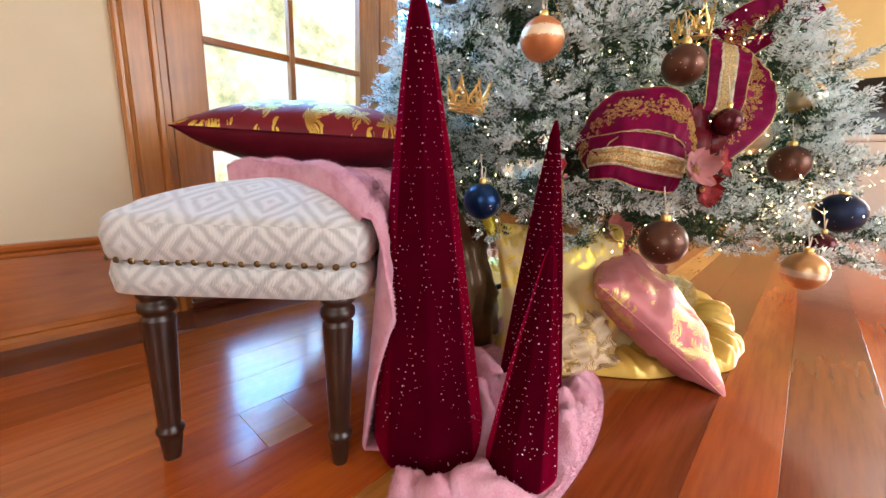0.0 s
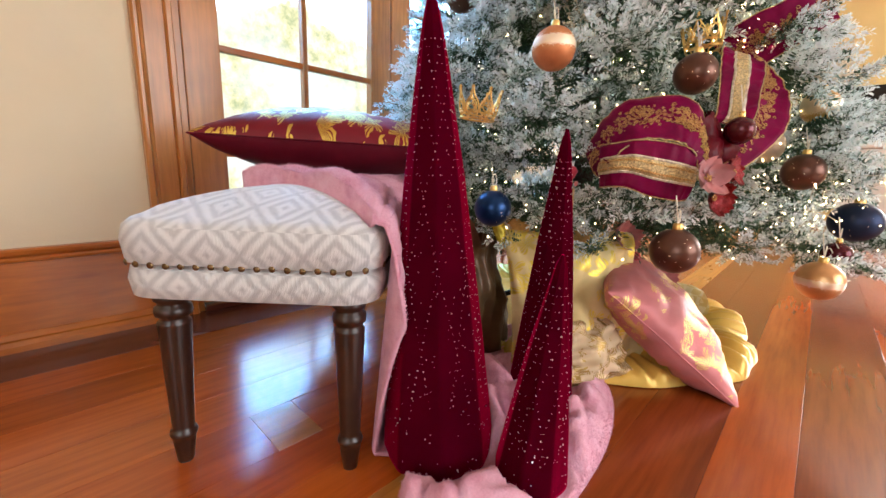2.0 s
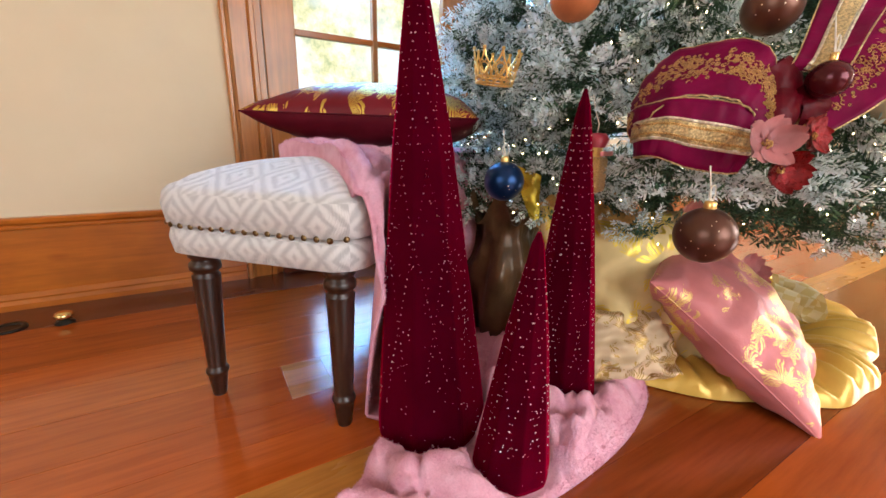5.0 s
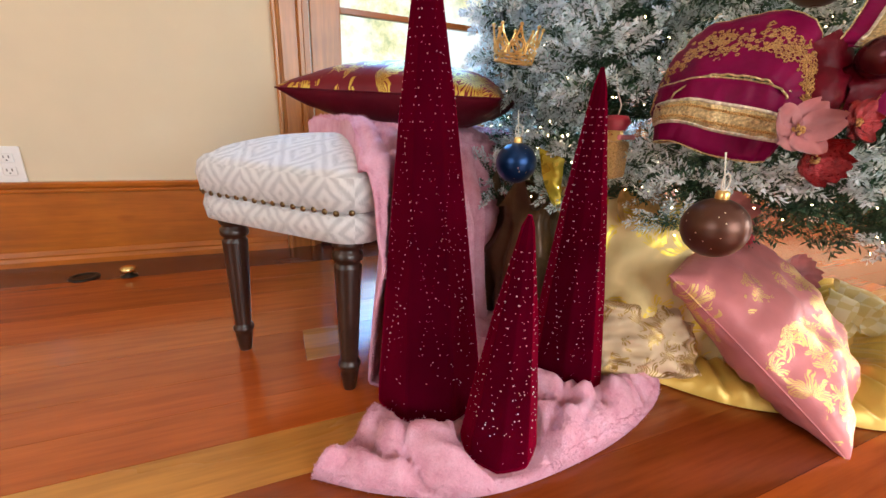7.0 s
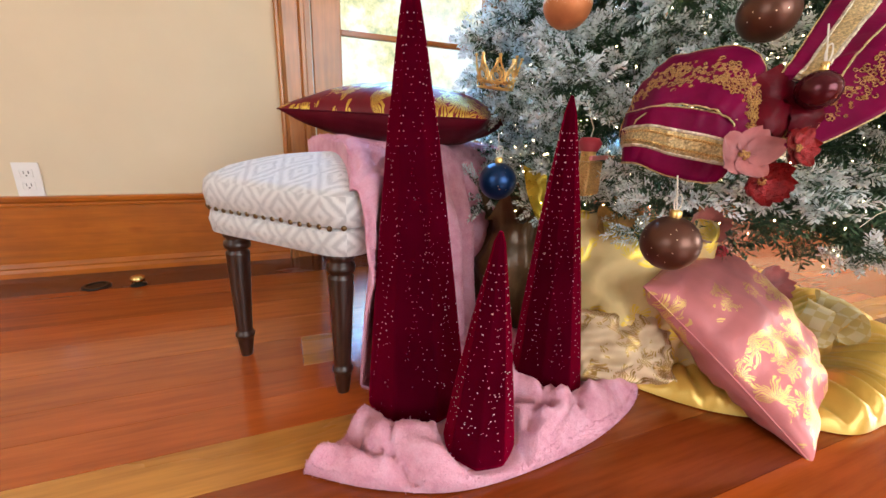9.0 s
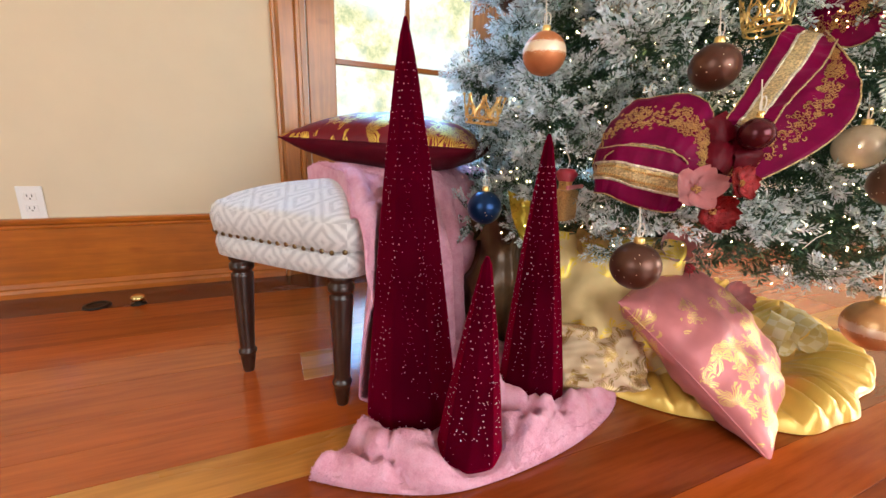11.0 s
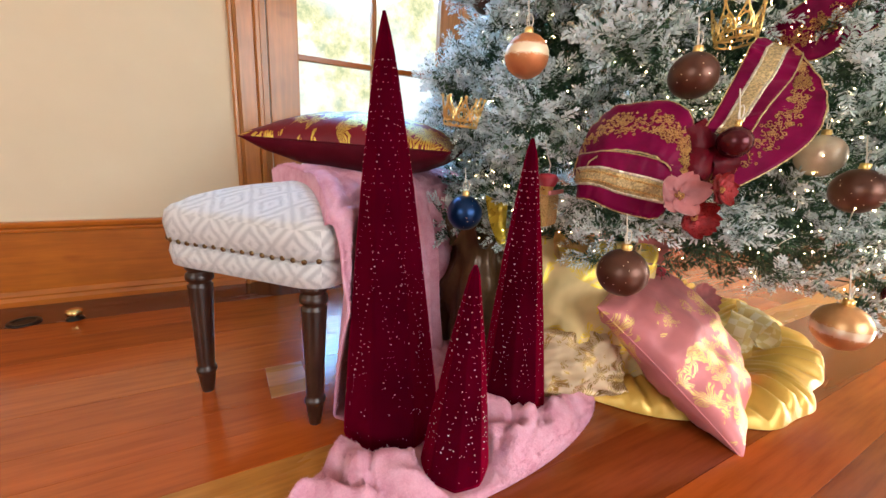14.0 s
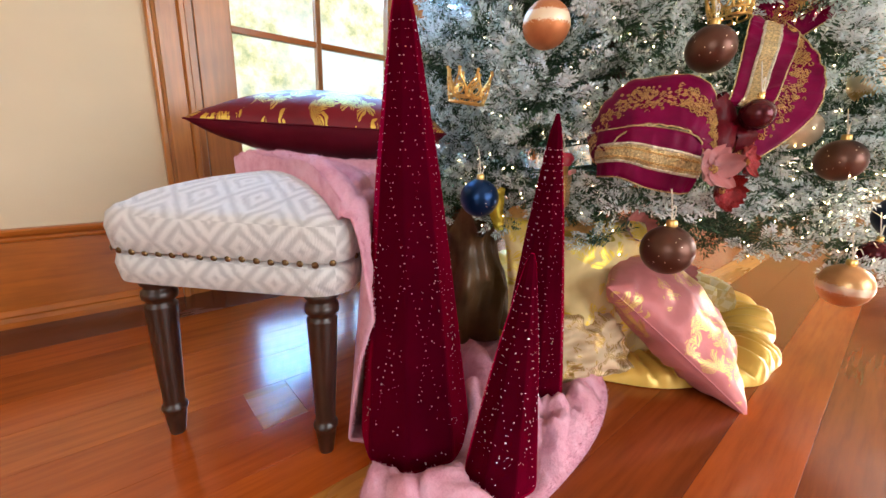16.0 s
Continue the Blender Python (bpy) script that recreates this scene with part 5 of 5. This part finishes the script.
UPRIGHT_LOOP = [(at(-0.005, 0.036, -0.004), wv(0.026, -0.011, -0.021)),
    (at(0.007, 0.057, -0.010), wv(0.026, -0.005, -0.021)),
    (at(0.055, 0.111, 0.009), wv(0.022, -0.017, -0.024)),
    (at(0.107, 0.169, 0.029), wv(0.022, -0.027, -0.027)),
    (at(0.136, 0.207, 0.042), wv(0.022, -0.027, -0.027)),
    (at(0.164, 0.224, 0.059), wv(0.021, -0.024, -0.020)),
    (at(0.202, 0.229, 0.087), wv(0.013, -0.016, -0.010))]
RETURN_LOOP = [(at(0.163, 0.205, 0.034), wv(-0.005, -0.016, -0.009)),
    (at(0.157, 0.172, 0.013), wv(-0.006, 0.003, 0.004)),
    (at(0.153, 0.137, 0.006), wv(-0.018, 0.011, 0.015)),
    (at(0.140, 0.101, 0.004), wv(-0.032, 0.016, 0.019)),
    (at(0.113, 0.063, 0.003), wv(-0.040, 0.024, 0.021)),
    (at(0.070, 0.022, 0.005), wv(-0.037, 0.029, 0.015)),
    (at(0.010, -0.024, 0.016), wv(-0.015, 0.030, 0.007)),
    (at(-0.018, -0.036, 0.029), wv(-0.009, 0.020, 0.002))]
TAIL = [(at(0.236, 0.280, 0.152), wv(0.003, -0.032, -0.015)),
    (at(0.254, 0.272, 0.110), wv(0.014, -0.055, -0.012)),
    (at(0.285, 0.289, 0.069), wv(0.013, -0.056, -0.011)),
    (at(0.318, 0.303, 0.025), wv(0.009, -0.052, -0.009)),
    (at(0.376, 0.333, -0.016), wv(0.015, -0.045, -0.003))]
ribbon(bow, UPPER_LOOP, "scroll", 1.0, 0.006)
ribbon(bow, LOWER_LOOP, "braid", 2.0, 0.004)
ribbon(bow, UPRIGHT_LOOP, "braid", 3.0, 0.003)
ribbon(bow, RETURN_LOOP, "scroll", 4.0, 0.003)
ribbon(bow, TAIL, "scroll", 5.0, 0.004)

M_KNOT = plain("dark_wine_satin", (0.09, 0.0015, 0.007), 0.38, vary=0.3, scale=30, bump=0.4, bscale=60, ior=1.2)
for k, (r, u, f, size, turn) in enumerate(((-0.035, 0.035, 0.035, 0.036, 0.5), (0.01, -0.005, 0.035, 0.034, 1.7), (-0.04, -0.012, 0.03, 0.032, 2.7))):
    c, s = math.cos(turn), math.sin(turn)
    rows = strip([(at(r + c * size * math.cos(t), u + s * size * math.cos(t), f + 0.026 * math.sin(t)), wv(-0.024 * s, 0.024 * c, 0.0)) for t in np.linspace(0, 2 * math.pi, 9)], 32, 6, 0.003, 0.006, k * 3.1)
    bm = bmesh.new()
    for side in (1, -1):
        g = [[bm.verts.new(p + n * side * 0.0006) for p, n in row] for row in rows]
        for i in range(32):
            for j in range(6):
                bm.faces.new((g[i][j], g[i + 1][j], g[i + 1][j + 1], g[i][j + 1]))
    part("knot_loop", bm, M_KNOT, bow, "small dark wine satin loop", True)

# ---- gift bag ----
def gift_bag(p, r, h, label):
    """A slack bag of film, coloured dark brown for shade, drawn in below its open mouth."""
    e = thing("gift_bag", label, "gift bag", m=pose(*p))
    bm = bmesh.new()
    rows = []
    for i, (f, k) in enumerate(((0.0, 0.8), (0.05, 0.98), (0.15, 1.0), (0.25, 1.0), (0.35, 0.99), (0.45, 0.97), (0.53, 0.93), (0.6, 0.88), (0.7, 0.76), (0.78, 0.7), (0.88, 0.76), (1.0, 0.9))):
        ring = []
        for j in range(72):
            a = 2 * math.pi * j / 72
            rr = r * k * (1 + 0.3 * noise.noise((math.cos(a) * 2.4, math.sin(a) * 2.4, f * 3 + p[0])) + 0.16 * noise.noise((math.cos(a) * 6, math.sin(a) * 6, f * 9)) + 0.04 * math.sin(a * 11 + f * 4) * min(1, f * 2))
            ring.append(bm.verts.new((rr * math.cos(a), rr * math.sin(a), f * h * (1 + (0.12 * math.sin(a * 7) if i == 11 else 0)))))
        rows.append(ring)
    for a, b in zip(rows, rows[1:]):
        for j in range(72):
            bm.faces.new((a[j], a[(j + 1) % 72], b[(j + 1) % 72], b[j]))
    bm.faces.new(rows[0][::-1])
    part("bag", bm, M_SHADED_FILM, e, smooth=True)
    return e


# the shadow low under the tree is put into the film's dark brown
M_SHADED_FILM = plain("shaded_brown_film", (0.13, 0.07, 0.03), 0.35, metal=0.15, vary=0.3, scale=18, bump=0.4, bscale=60)
bag = gift_bag((0.88, 0.92, 0.02), 0.12, 0.36, "slack film gift bag, coloured dark brown for shade, with a gold flap under the tree")
flap = bmesh.new()
rows = strip([((-0.04, -0.12, 0.46), (0.026, -0.016, -0.011)), ((-0.03, -0.122, 0.4), (0.02, -0.01, 0.002)), ((-0.015, -0.13, 0.335), (0.007, -0.005, 0.003))], 16, 6, 0.006, 0.006, 2.0)
sheets = [[[flap.verts.new(p + n * side * 0.0005) for p, n in row] for row in rows] for side in (1, -1)]
for i in range(16):
    for j in range(6):
        for g in sheets:
            flap.faces.new((g[i][j], g[i + 1][j], g[i + 1][j + 1], g[i][j + 1]))
part("flap", flap, plain("gold_film", (0.6, 0.5, 0.05), 0.28, metal=0.5, vary=0.25, scale=18, bump=0.4, bscale=60), bag, "gold film flap", True)

# ---- fabric flowers and berries ----
M_PETAL = plain("blush_petal", (0.37, 0.12, 0.12), 0.5, vary=0.35, scale=25, sheen=0.3)
M_REDPETAL = plain("red_glitter_petal", (0.2, 0.006, 0.008), 0.3, metal=0.5, vary=0.4, scale=120, bump=0.5, bscale=300)
M_GOLDPETAL = plain("gold_petal", (0.6, 0.36, 0.13), 0.35, metal=0.4, vary=0.3, scale=40)


def flower(p, r, mat, label, axis, petals=6, seed=1, cup=0.5):
    m = Matrix.Translation(p) @ Vector(axis).normalized().to_track_quat("Z", "Y").to_matrix().to_4x4()
    e = thing("fabric_flower", label, "flower", m=m)
    rnd = random.Random(seed)
    for k in range(petals):
        a = 2 * math.pi * k / petals + rnd.uniform(-0.2, 0.2)
        lean = cup * rnd.uniform(0.6, 1.2)
        bm = bmesh.new()
        for lift in (0.0005, -0.0005):
            g = []
            for i in range(9):
                f = i / 8
                w = r * 0.52 * math.sin(math.pi * (0.08 + 0.86 * f)) ** 0.7
                row = []
                for j in range(7):
                    s = j / 3 - 1
                    x = r * f
                    z = r * lean * f * f + 0.12 * r * s * s - 0.06 * r * math.sin(5 * s + k) * f + lift
                    row.append(bm.verts.new((x * math.cos(a) - w * s * math.sin(a), x * math.sin(a) + w * s * math.cos(a), z)))
                g.append(row)
            for i in range(8):
                for j in range(6):
                    q = (g[i][j], g[i + 1][j], g[i + 1][j + 1], g[i][j + 1])
                    bm.faces.new(q if lift > 0 else q[::-1])
        part("petal", bm, mat, e, smooth=True)
    bm = bmesh.new()
    for k in range(26):
        d = Vector((rnd.gauss(0, 1), rnd.gauss(0, 1), abs(rnd.gauss(1, 0.6)))).normalized() * r * 0.16
        bmesh.ops.create_icosphere(bm, subdivisions=1, radius=r * 0.05, matrix=Matrix.Translation(d + Vector((0, 0, r * 0.05))))
    part("stamens", bm, M_GLITTER, e, "gold glitter stamens")
    return e


flower(at(-0.085, -0.07, 0.0), 0.04, M_PETAL, "blush pink fabric magnolia tucked under the bow", (-0.5, -0.8, 0.35), 5, 2)
flower(at(-0.045, -0.105, 0.02), 0.034, M_REDPETAL, "red glitter fabric flower under the bow", (-0.4, -0.9, 0.0), 7, 3, 0.7)
flower(at(-0.01, -0.06, 0.0), 0.03, M_REDPETAL, "red glitter leaf cluster beside the bow", (-0.2, -0.9, 0.3), 5, 9, 0.3)
flower((0.93, 0.80, 0.36), 0.05, M_GOLDPETAL, "gold fabric rose low in the tree", (-0.6, -0.7, 0.3), 7, 4, 0.9)
flower((1.02, 0.70, 0.37), 0.055, M_GOLDPETAL, "gold fabric rose beside a gold cushion", (-0.5, -0.8, 0.2), 7, 5, 0.9)
flower((1.2, 0.6, 0.36), 0.045, M_PETAL, "blush fabric rose behind the rose cushion", (-0.4, -0.8, 0.4), 7, 6, 0.9)
flower((1.38, 0.52, 0.22), 0.045, M_PETAL, "blush fabric rose resting on the tree skirt", (-0.4, -0.8, 0.5), 8, 7, 0.9)

# ---- scent bottle ornament ----
M_PINKCAP = plain("rose_enamel", (0.5, 0.04, 0.07), 0.3)
M_PINKSATIN = plain("pink_satin_ribbon", (0.75, 0.25, 0.25), 0.4)
bottle = thing("bottle_ornament", "small gold glitter bottle ornament with a pink bow", "ornament", m=pose(0.823, 0.602, 0.452, 0, 0, 24) @ Matrix.Diagonal((1.45, 1.45, 1.3, 1)))
part("bottle", box(-0.022, -0.014, 0, 0.022, 0.014, 0.052, 0.005), M_GLITTER, bottle)
part("stopper", lathe([(0, 0.066), (0.012, 0.066), (0.017, 0.078), (0.012, 0.086), (0, 0.087)], 14), M_PINKCAP, bottle, "rose red stopper", True)
part("neck", lathe([(0, 0.05), (0.01, 0.05), (0.01, 0.068), (0, 0.068)], 12), M_CAP, bottle)
bm = bmesh.new()
add_box(bm, -0.026, -0.018, 0.054, 0.026, -0.013, 0.061, 0.002)
part("bow", bm, M_PINKSATIN, bottle)
part("hanger", add_tube(bmesh.new(), [(0, 0, 0.085), (0.006, 0, 0.10), (0, 0.004, 0.115), (0, 0.01, 0.14)], 0.0009), M_CORD, bottle)


# ---- glitter sprays ----


def spray(p, d, size, seed, label):
    e = thing("glitter_spray", label, "ornament", "glitter sprays", Matrix.Translation(p) @ Vector(d).normalized().to_track_quat("Z", "Y").to_matrix().to_4x4())
    rnd = random.Random(seed)
    stems, beads = bmesh.new(), bmesh.new()
    for k in range(16):
        a, s = rnd.uniform(0, 6.28), rnd.uniform(0.15, 0.8)
        l = size * rnd.uniform(0.7, 1.0)
        pts = [Vector((s * l * f * f * math.cos(a), s * l * f * f * math.sin(a), l * f - 0.25 * l * s * f * f)) for f in (0, 0.25, 0.5, 0.75, 1.0)]
        add_tube(stems, pts, 0.0008, 4)
        for f in range(14):
            i = rnd.randint(1, 3)
            c = pts[i].lerp(pts[i + 1], rnd.random()) + Vector((rnd.gauss(0, 0.006), rnd.gauss(0, 0.006), rnd.gauss(0, 0.006)))
            bmesh.ops.create_icosphere(beads, subdivisions=1, radius=rnd.uniform(0.002, 0.0042), matrix=Matrix.Translation(c))
    tagged(part("stems", stems, M_SPRAY, e), kind="stuff")
    tagged(part("beads", beads, M_SPRAY, e), kind="stuff")


spray((1.03, 0.72, 0.86), (-0.5, -0.6, 0.5), 0.16, 1, "champagne glitter berry spray in the branches")
spray((0.98, 0.62, 0.93), (-0.3, -0.6, 0.7), 0.14, 2, "champagne glitter berry spray above a copper bauble")
spray((1.75, 0.3, 0.85), (0.5, -0.6, 0.1), 0.2, 3, "champagne glitter berry spray on an outer branch")
spray((1.45, 0.28, 0.80), (-0.1, -0.9, 0.3), 0.13, 4, "champagne glitter berry spray near the bow")
bauble((1.40, 0.225, 0.735), 0.04, ball_mat("gold_glitter_ball", (0.7, 0.45, 0.16), 0.35, (0.0, 0.02), True), "gold glitter lantern bauble on an outer branch", squash=1.05)


# ---- sheer ribbon and berries on the skirt ----
def sheer_build(t, b):
    v = coords(t)
    ch = node(t, "ShaderNodeTexChecker", Scale=34.0)
    link(t, v, ch.inputs["Vector"])
    ch.inputs["Color1"].default_value = (0.85, 0.72, 0.45, 1)
    ch.inputs["Color2"].default_value = (0.74, 0.57, 0.24, 1)
    link(t, ch.outputs["Color"], b.inputs["Base Color"])
    b.inputs["Roughness"].default_value = 0.4
    tr = t.nodes.new("ShaderNodeBsdfTransparent")
    mix = node(t, "ShaderNodeMixShader", Fac=0.35)
    link(t, b.outputs[0], mix.inputs[1])
    link(t, tr.outputs[0], mix.inputs[2])
    link(t, mix.outputs[0], t.nodes["Material Output"].inputs[0])


M_SHEER = material("sheer_gold_check", sheer_build)
gift = thing("gift_ribbon", "sheer gold checked ribbon looped on the tree skirt", "ribbon", m=pose(1.62, 0.50, 0.03))
for k, (dx, dy, r, turn) in enumerate(((0.0, 0.0, 0.055, 10), (0.10, 0.0, 0.05, -15), (0.19, -0.01, 0.04, 20), (-0.09, 0.04, 0.045, -30))):
    pts = [(Vector((dx + r * math.cos(a), dy + 0.01 * math.sin(a * 2), 0.055 + r * 1.0 * math.sin(a))), Vector((0.006, 0.032, 0.006))) for a in np.linspace(-2.2, 4.2, 9)]
    g = strip(pts, 30, 4, 0.0, 0.004, k * 1.7)
    bm = bmesh.new()
    top = [[bm.verts.new(p + n * 0.0004) for p, n in row] for row in g]
    low = [[bm.verts.new(p - n * 0.0004) for p, n in row] for row in g]
    for i in range(30):
        for j in range(4):
            bm.faces.new((top[i][j], top[i + 1][j], top[i + 1][j + 1], top[i][j + 1]))
            bm.faces.new((low[i][j], low[i][j + 1], low[i + 1][j + 1], low[i + 1][j]))
    part("loop", bm, M_SHEER, gift, smooth=True).matrix_basis = pose(0, 0, 0, 0, 0, turn)


def berry(p, r, label):
    bm = bmesh.new()
    for k in range(60):
        z = 1 - 2 * (k + 0.5) / 60
        a = k * 2.4
        s = math.sqrt(1 - z * z)
        bmesh.ops.create_icosphere(bm, subdivisions=1, radius=r * 0.2, matrix=Matrix.Translation(Vector((s * math.cos(a), s * math.sin(a), z)) * r * 0.85))
    e = thing("raspberry_ornament", label, "ornament", m=pose(*p))
    part("fruit", bm, M_PINKCAP, e, smooth=True)
    part("stem", add_tube(bmesh.new(), [(0, 0, r * 0.8), (0.004, 0.01, r * 1.4), (0, 0.03, r * 1.6)], 0.001), M_BARK, e)


berry((1.423, 0.449, 0.085), 0.017, "dark red beaded berry beside the rose cushion")
berry((1.235, 0.56, 0.31), 0.014, "dark red beaded berry under the branches")
berry((1.12, 0.30, 0.66), 0.015, "red beaded berry tucked into the bow")

# ---- small things at the wall and on the floor ----
outlet = thing("wall_outlet", "white double power outlet on the cream wall", "outlet", m=pose(-0.557, WALL_Y - 0.001, 0.348, 0, 0, 0))
part("cover_plate", box(-0.036, -0.006, -0.058, 0.036, 0, 0.058, 0.003), M_PLATE, outlet)
for z in (-0.021, 0.021):
    face = part("socket", box(-0.017, -0.0085, z - 0.0145, 0.017, -0.0055, z + 0.0145, 0.004), M_PLATE, outlet)
    for x, w in ((-0.0065, 0.001), (0.0065, 0.0012)):
        part("slot", box(x - w, -0.0092, z - 0.001, x + w, -0.0083, z + 0.008), M_SLOT, face)
    part("slot", box(-0.0022, -0.0092, z - 0.009, 0.0022, -0.0083, z - 0.005, 0.0004), M_SLOT, face)

stop = thing("door_stop", "round brass knob standing on the floor boards", "door stop", m=pose(-0.243, 1.565, 0))
part("base", lathe([(0, 0), (0.024, 0), (0.024, 0.004), (0.012, 0.008), (0.01, 0.014), (0, 0.014)], 24), M_BLACKMETAL, stop, smooth=True)
part("knob", lathe([(0.008, 0.012), (0.018, 0.014), (0.023, 0.022), (0.021, 0.031), (0.012, 0.036), (0, 0.037)], 24), M_BRASS, stop, "polished brass knob", True)
ring = thing("floor_ring", "flat dark metal ring set on the floor boards", "floor fitting", m=pose(-0.37, 1.585, 0))
part("rim", lathe([(0.026, 0), (0.042, 0), (0.04, 0.005), (0.028, 0.006), (0.026, 0.0)], 32), M_BLACKMETAL, ring, smooth=True)
part("plate", lathe([(0, 0.001), (0.026, 0.001), (0.026, 0.0025), (0, 0.0025)], 24), M_BLACKMETAL, ring)

# ---- far end of the room ----
M_WHITE = plain("white_lacquer", (0.78, 0.8, 0.78), 0.35, vary=0.03)
M_BLACKGLASS = plain("black_glass", (0.008, 0.008, 0.009), 0.08, vary=0.1)
unit = thing("white_cabinet", "long white lacquered cabinet with rounded top edge", "cabinet", m=pose(6.95, -0.5, 0))
part("body", box(0, -0.85, 0.06, 0.55, 0.54, 0.95, 0.02), M_WHITE, unit)
part("top", box(-0.02, -0.87, 0.951, 0.57, 0.56, 1.03, 0.03), M_WHITE, unit)
part("plinth", box(0.03, -0.83, 0.0, 0.5, 0.52, 0.059), M_SLOT, unit)
screen = thing("television", "large black glossy television standing on the cabinet", "television", m=pose(7.1, -0.5, 1.03))
part("screen", box(0, -0.8, 0.02, 0.05, 0.7, 0.66, 0.006), M_BLACKGLASS, screen)
part("foot", box(-0.05, -0.3, 0.0, 0.2, 0.3, 0.02, 0.003), M_BLACKMETAL, screen)

# ---- floor of single planks ----
floor = setting(part("floor", box(X0 - 0.2, Y0 - 0.2, -0.08, X1 + 0.2, Y1 + 0.2, -0.0125), M_PLANK_DARK), "glossy red-brown cherry plank floor", "floor")
edges = [1.77, 1.553, 1.42, 1.283, 1.15, 1.014, 0.866, 0.765, 0.657, 0.547, 0.41, 0.26, 0.133, -0.046]
while edges[-1] > Y0:
    edges.append(edges[-1] - 0.145)
rnd = random.Random(11)


def plank_mesh(length, width):
    me = bpy.data.meshes.new("plank")
    b = box(0, 0, -0.012, length - 0.0006, width - 0.0006, 0, 0.0005)
    b.to_mesh(me)
    b.free()
    return me


def lay(x, y, length, width, mat):
    me = plank_mesh(length, width)
    me.materials.append(mat)
    o = new("plank", me)
    o.parent, o.location = floor, (x, y, -0.0002 * rnd.random())


for row, (top, low) in enumerate(zip(edges, edges[1:])):
    if row < 1:
        cuts, mat = [X0, 0.9, 4.2, X1], M_PLANK_DARK
    elif abs(top - 1.014) < 1e-6:
        cuts, mat = [X0, -1.2, 0.272, 0.365, 2.4, 4.6, 6.2, X1], M_PLANK
    elif abs(top - 0.657) < 1e-6:
        cuts, mat = [X0, -0.9, 2.6, 5.1, X1], M_PLANK_LIGHT
    elif top in (0.547, 0.41, 0.133):
        cuts, mat = [X0, -0.6 - top, 2.1 + top, 4.4, X1], M_PLANK_BROWN
    else:
        mat, cuts = M_PLANK, [X0, rnd.uniform(-2.2, -1.1), rnd.uniform(2.3, 3.4)]
        while cuts[-1] < X1 - 1.6:
            cuts.append(cuts[-1] + rnd.uniform(1.1, 2.4))
        cuts.append(X1)
    for a, b in zip(cuts, cuts[1:]):
        lay(a, low, b - a, top - low, M_PLANK_LIGHT if abs(a - 0.272) < 1e-6 else mat)
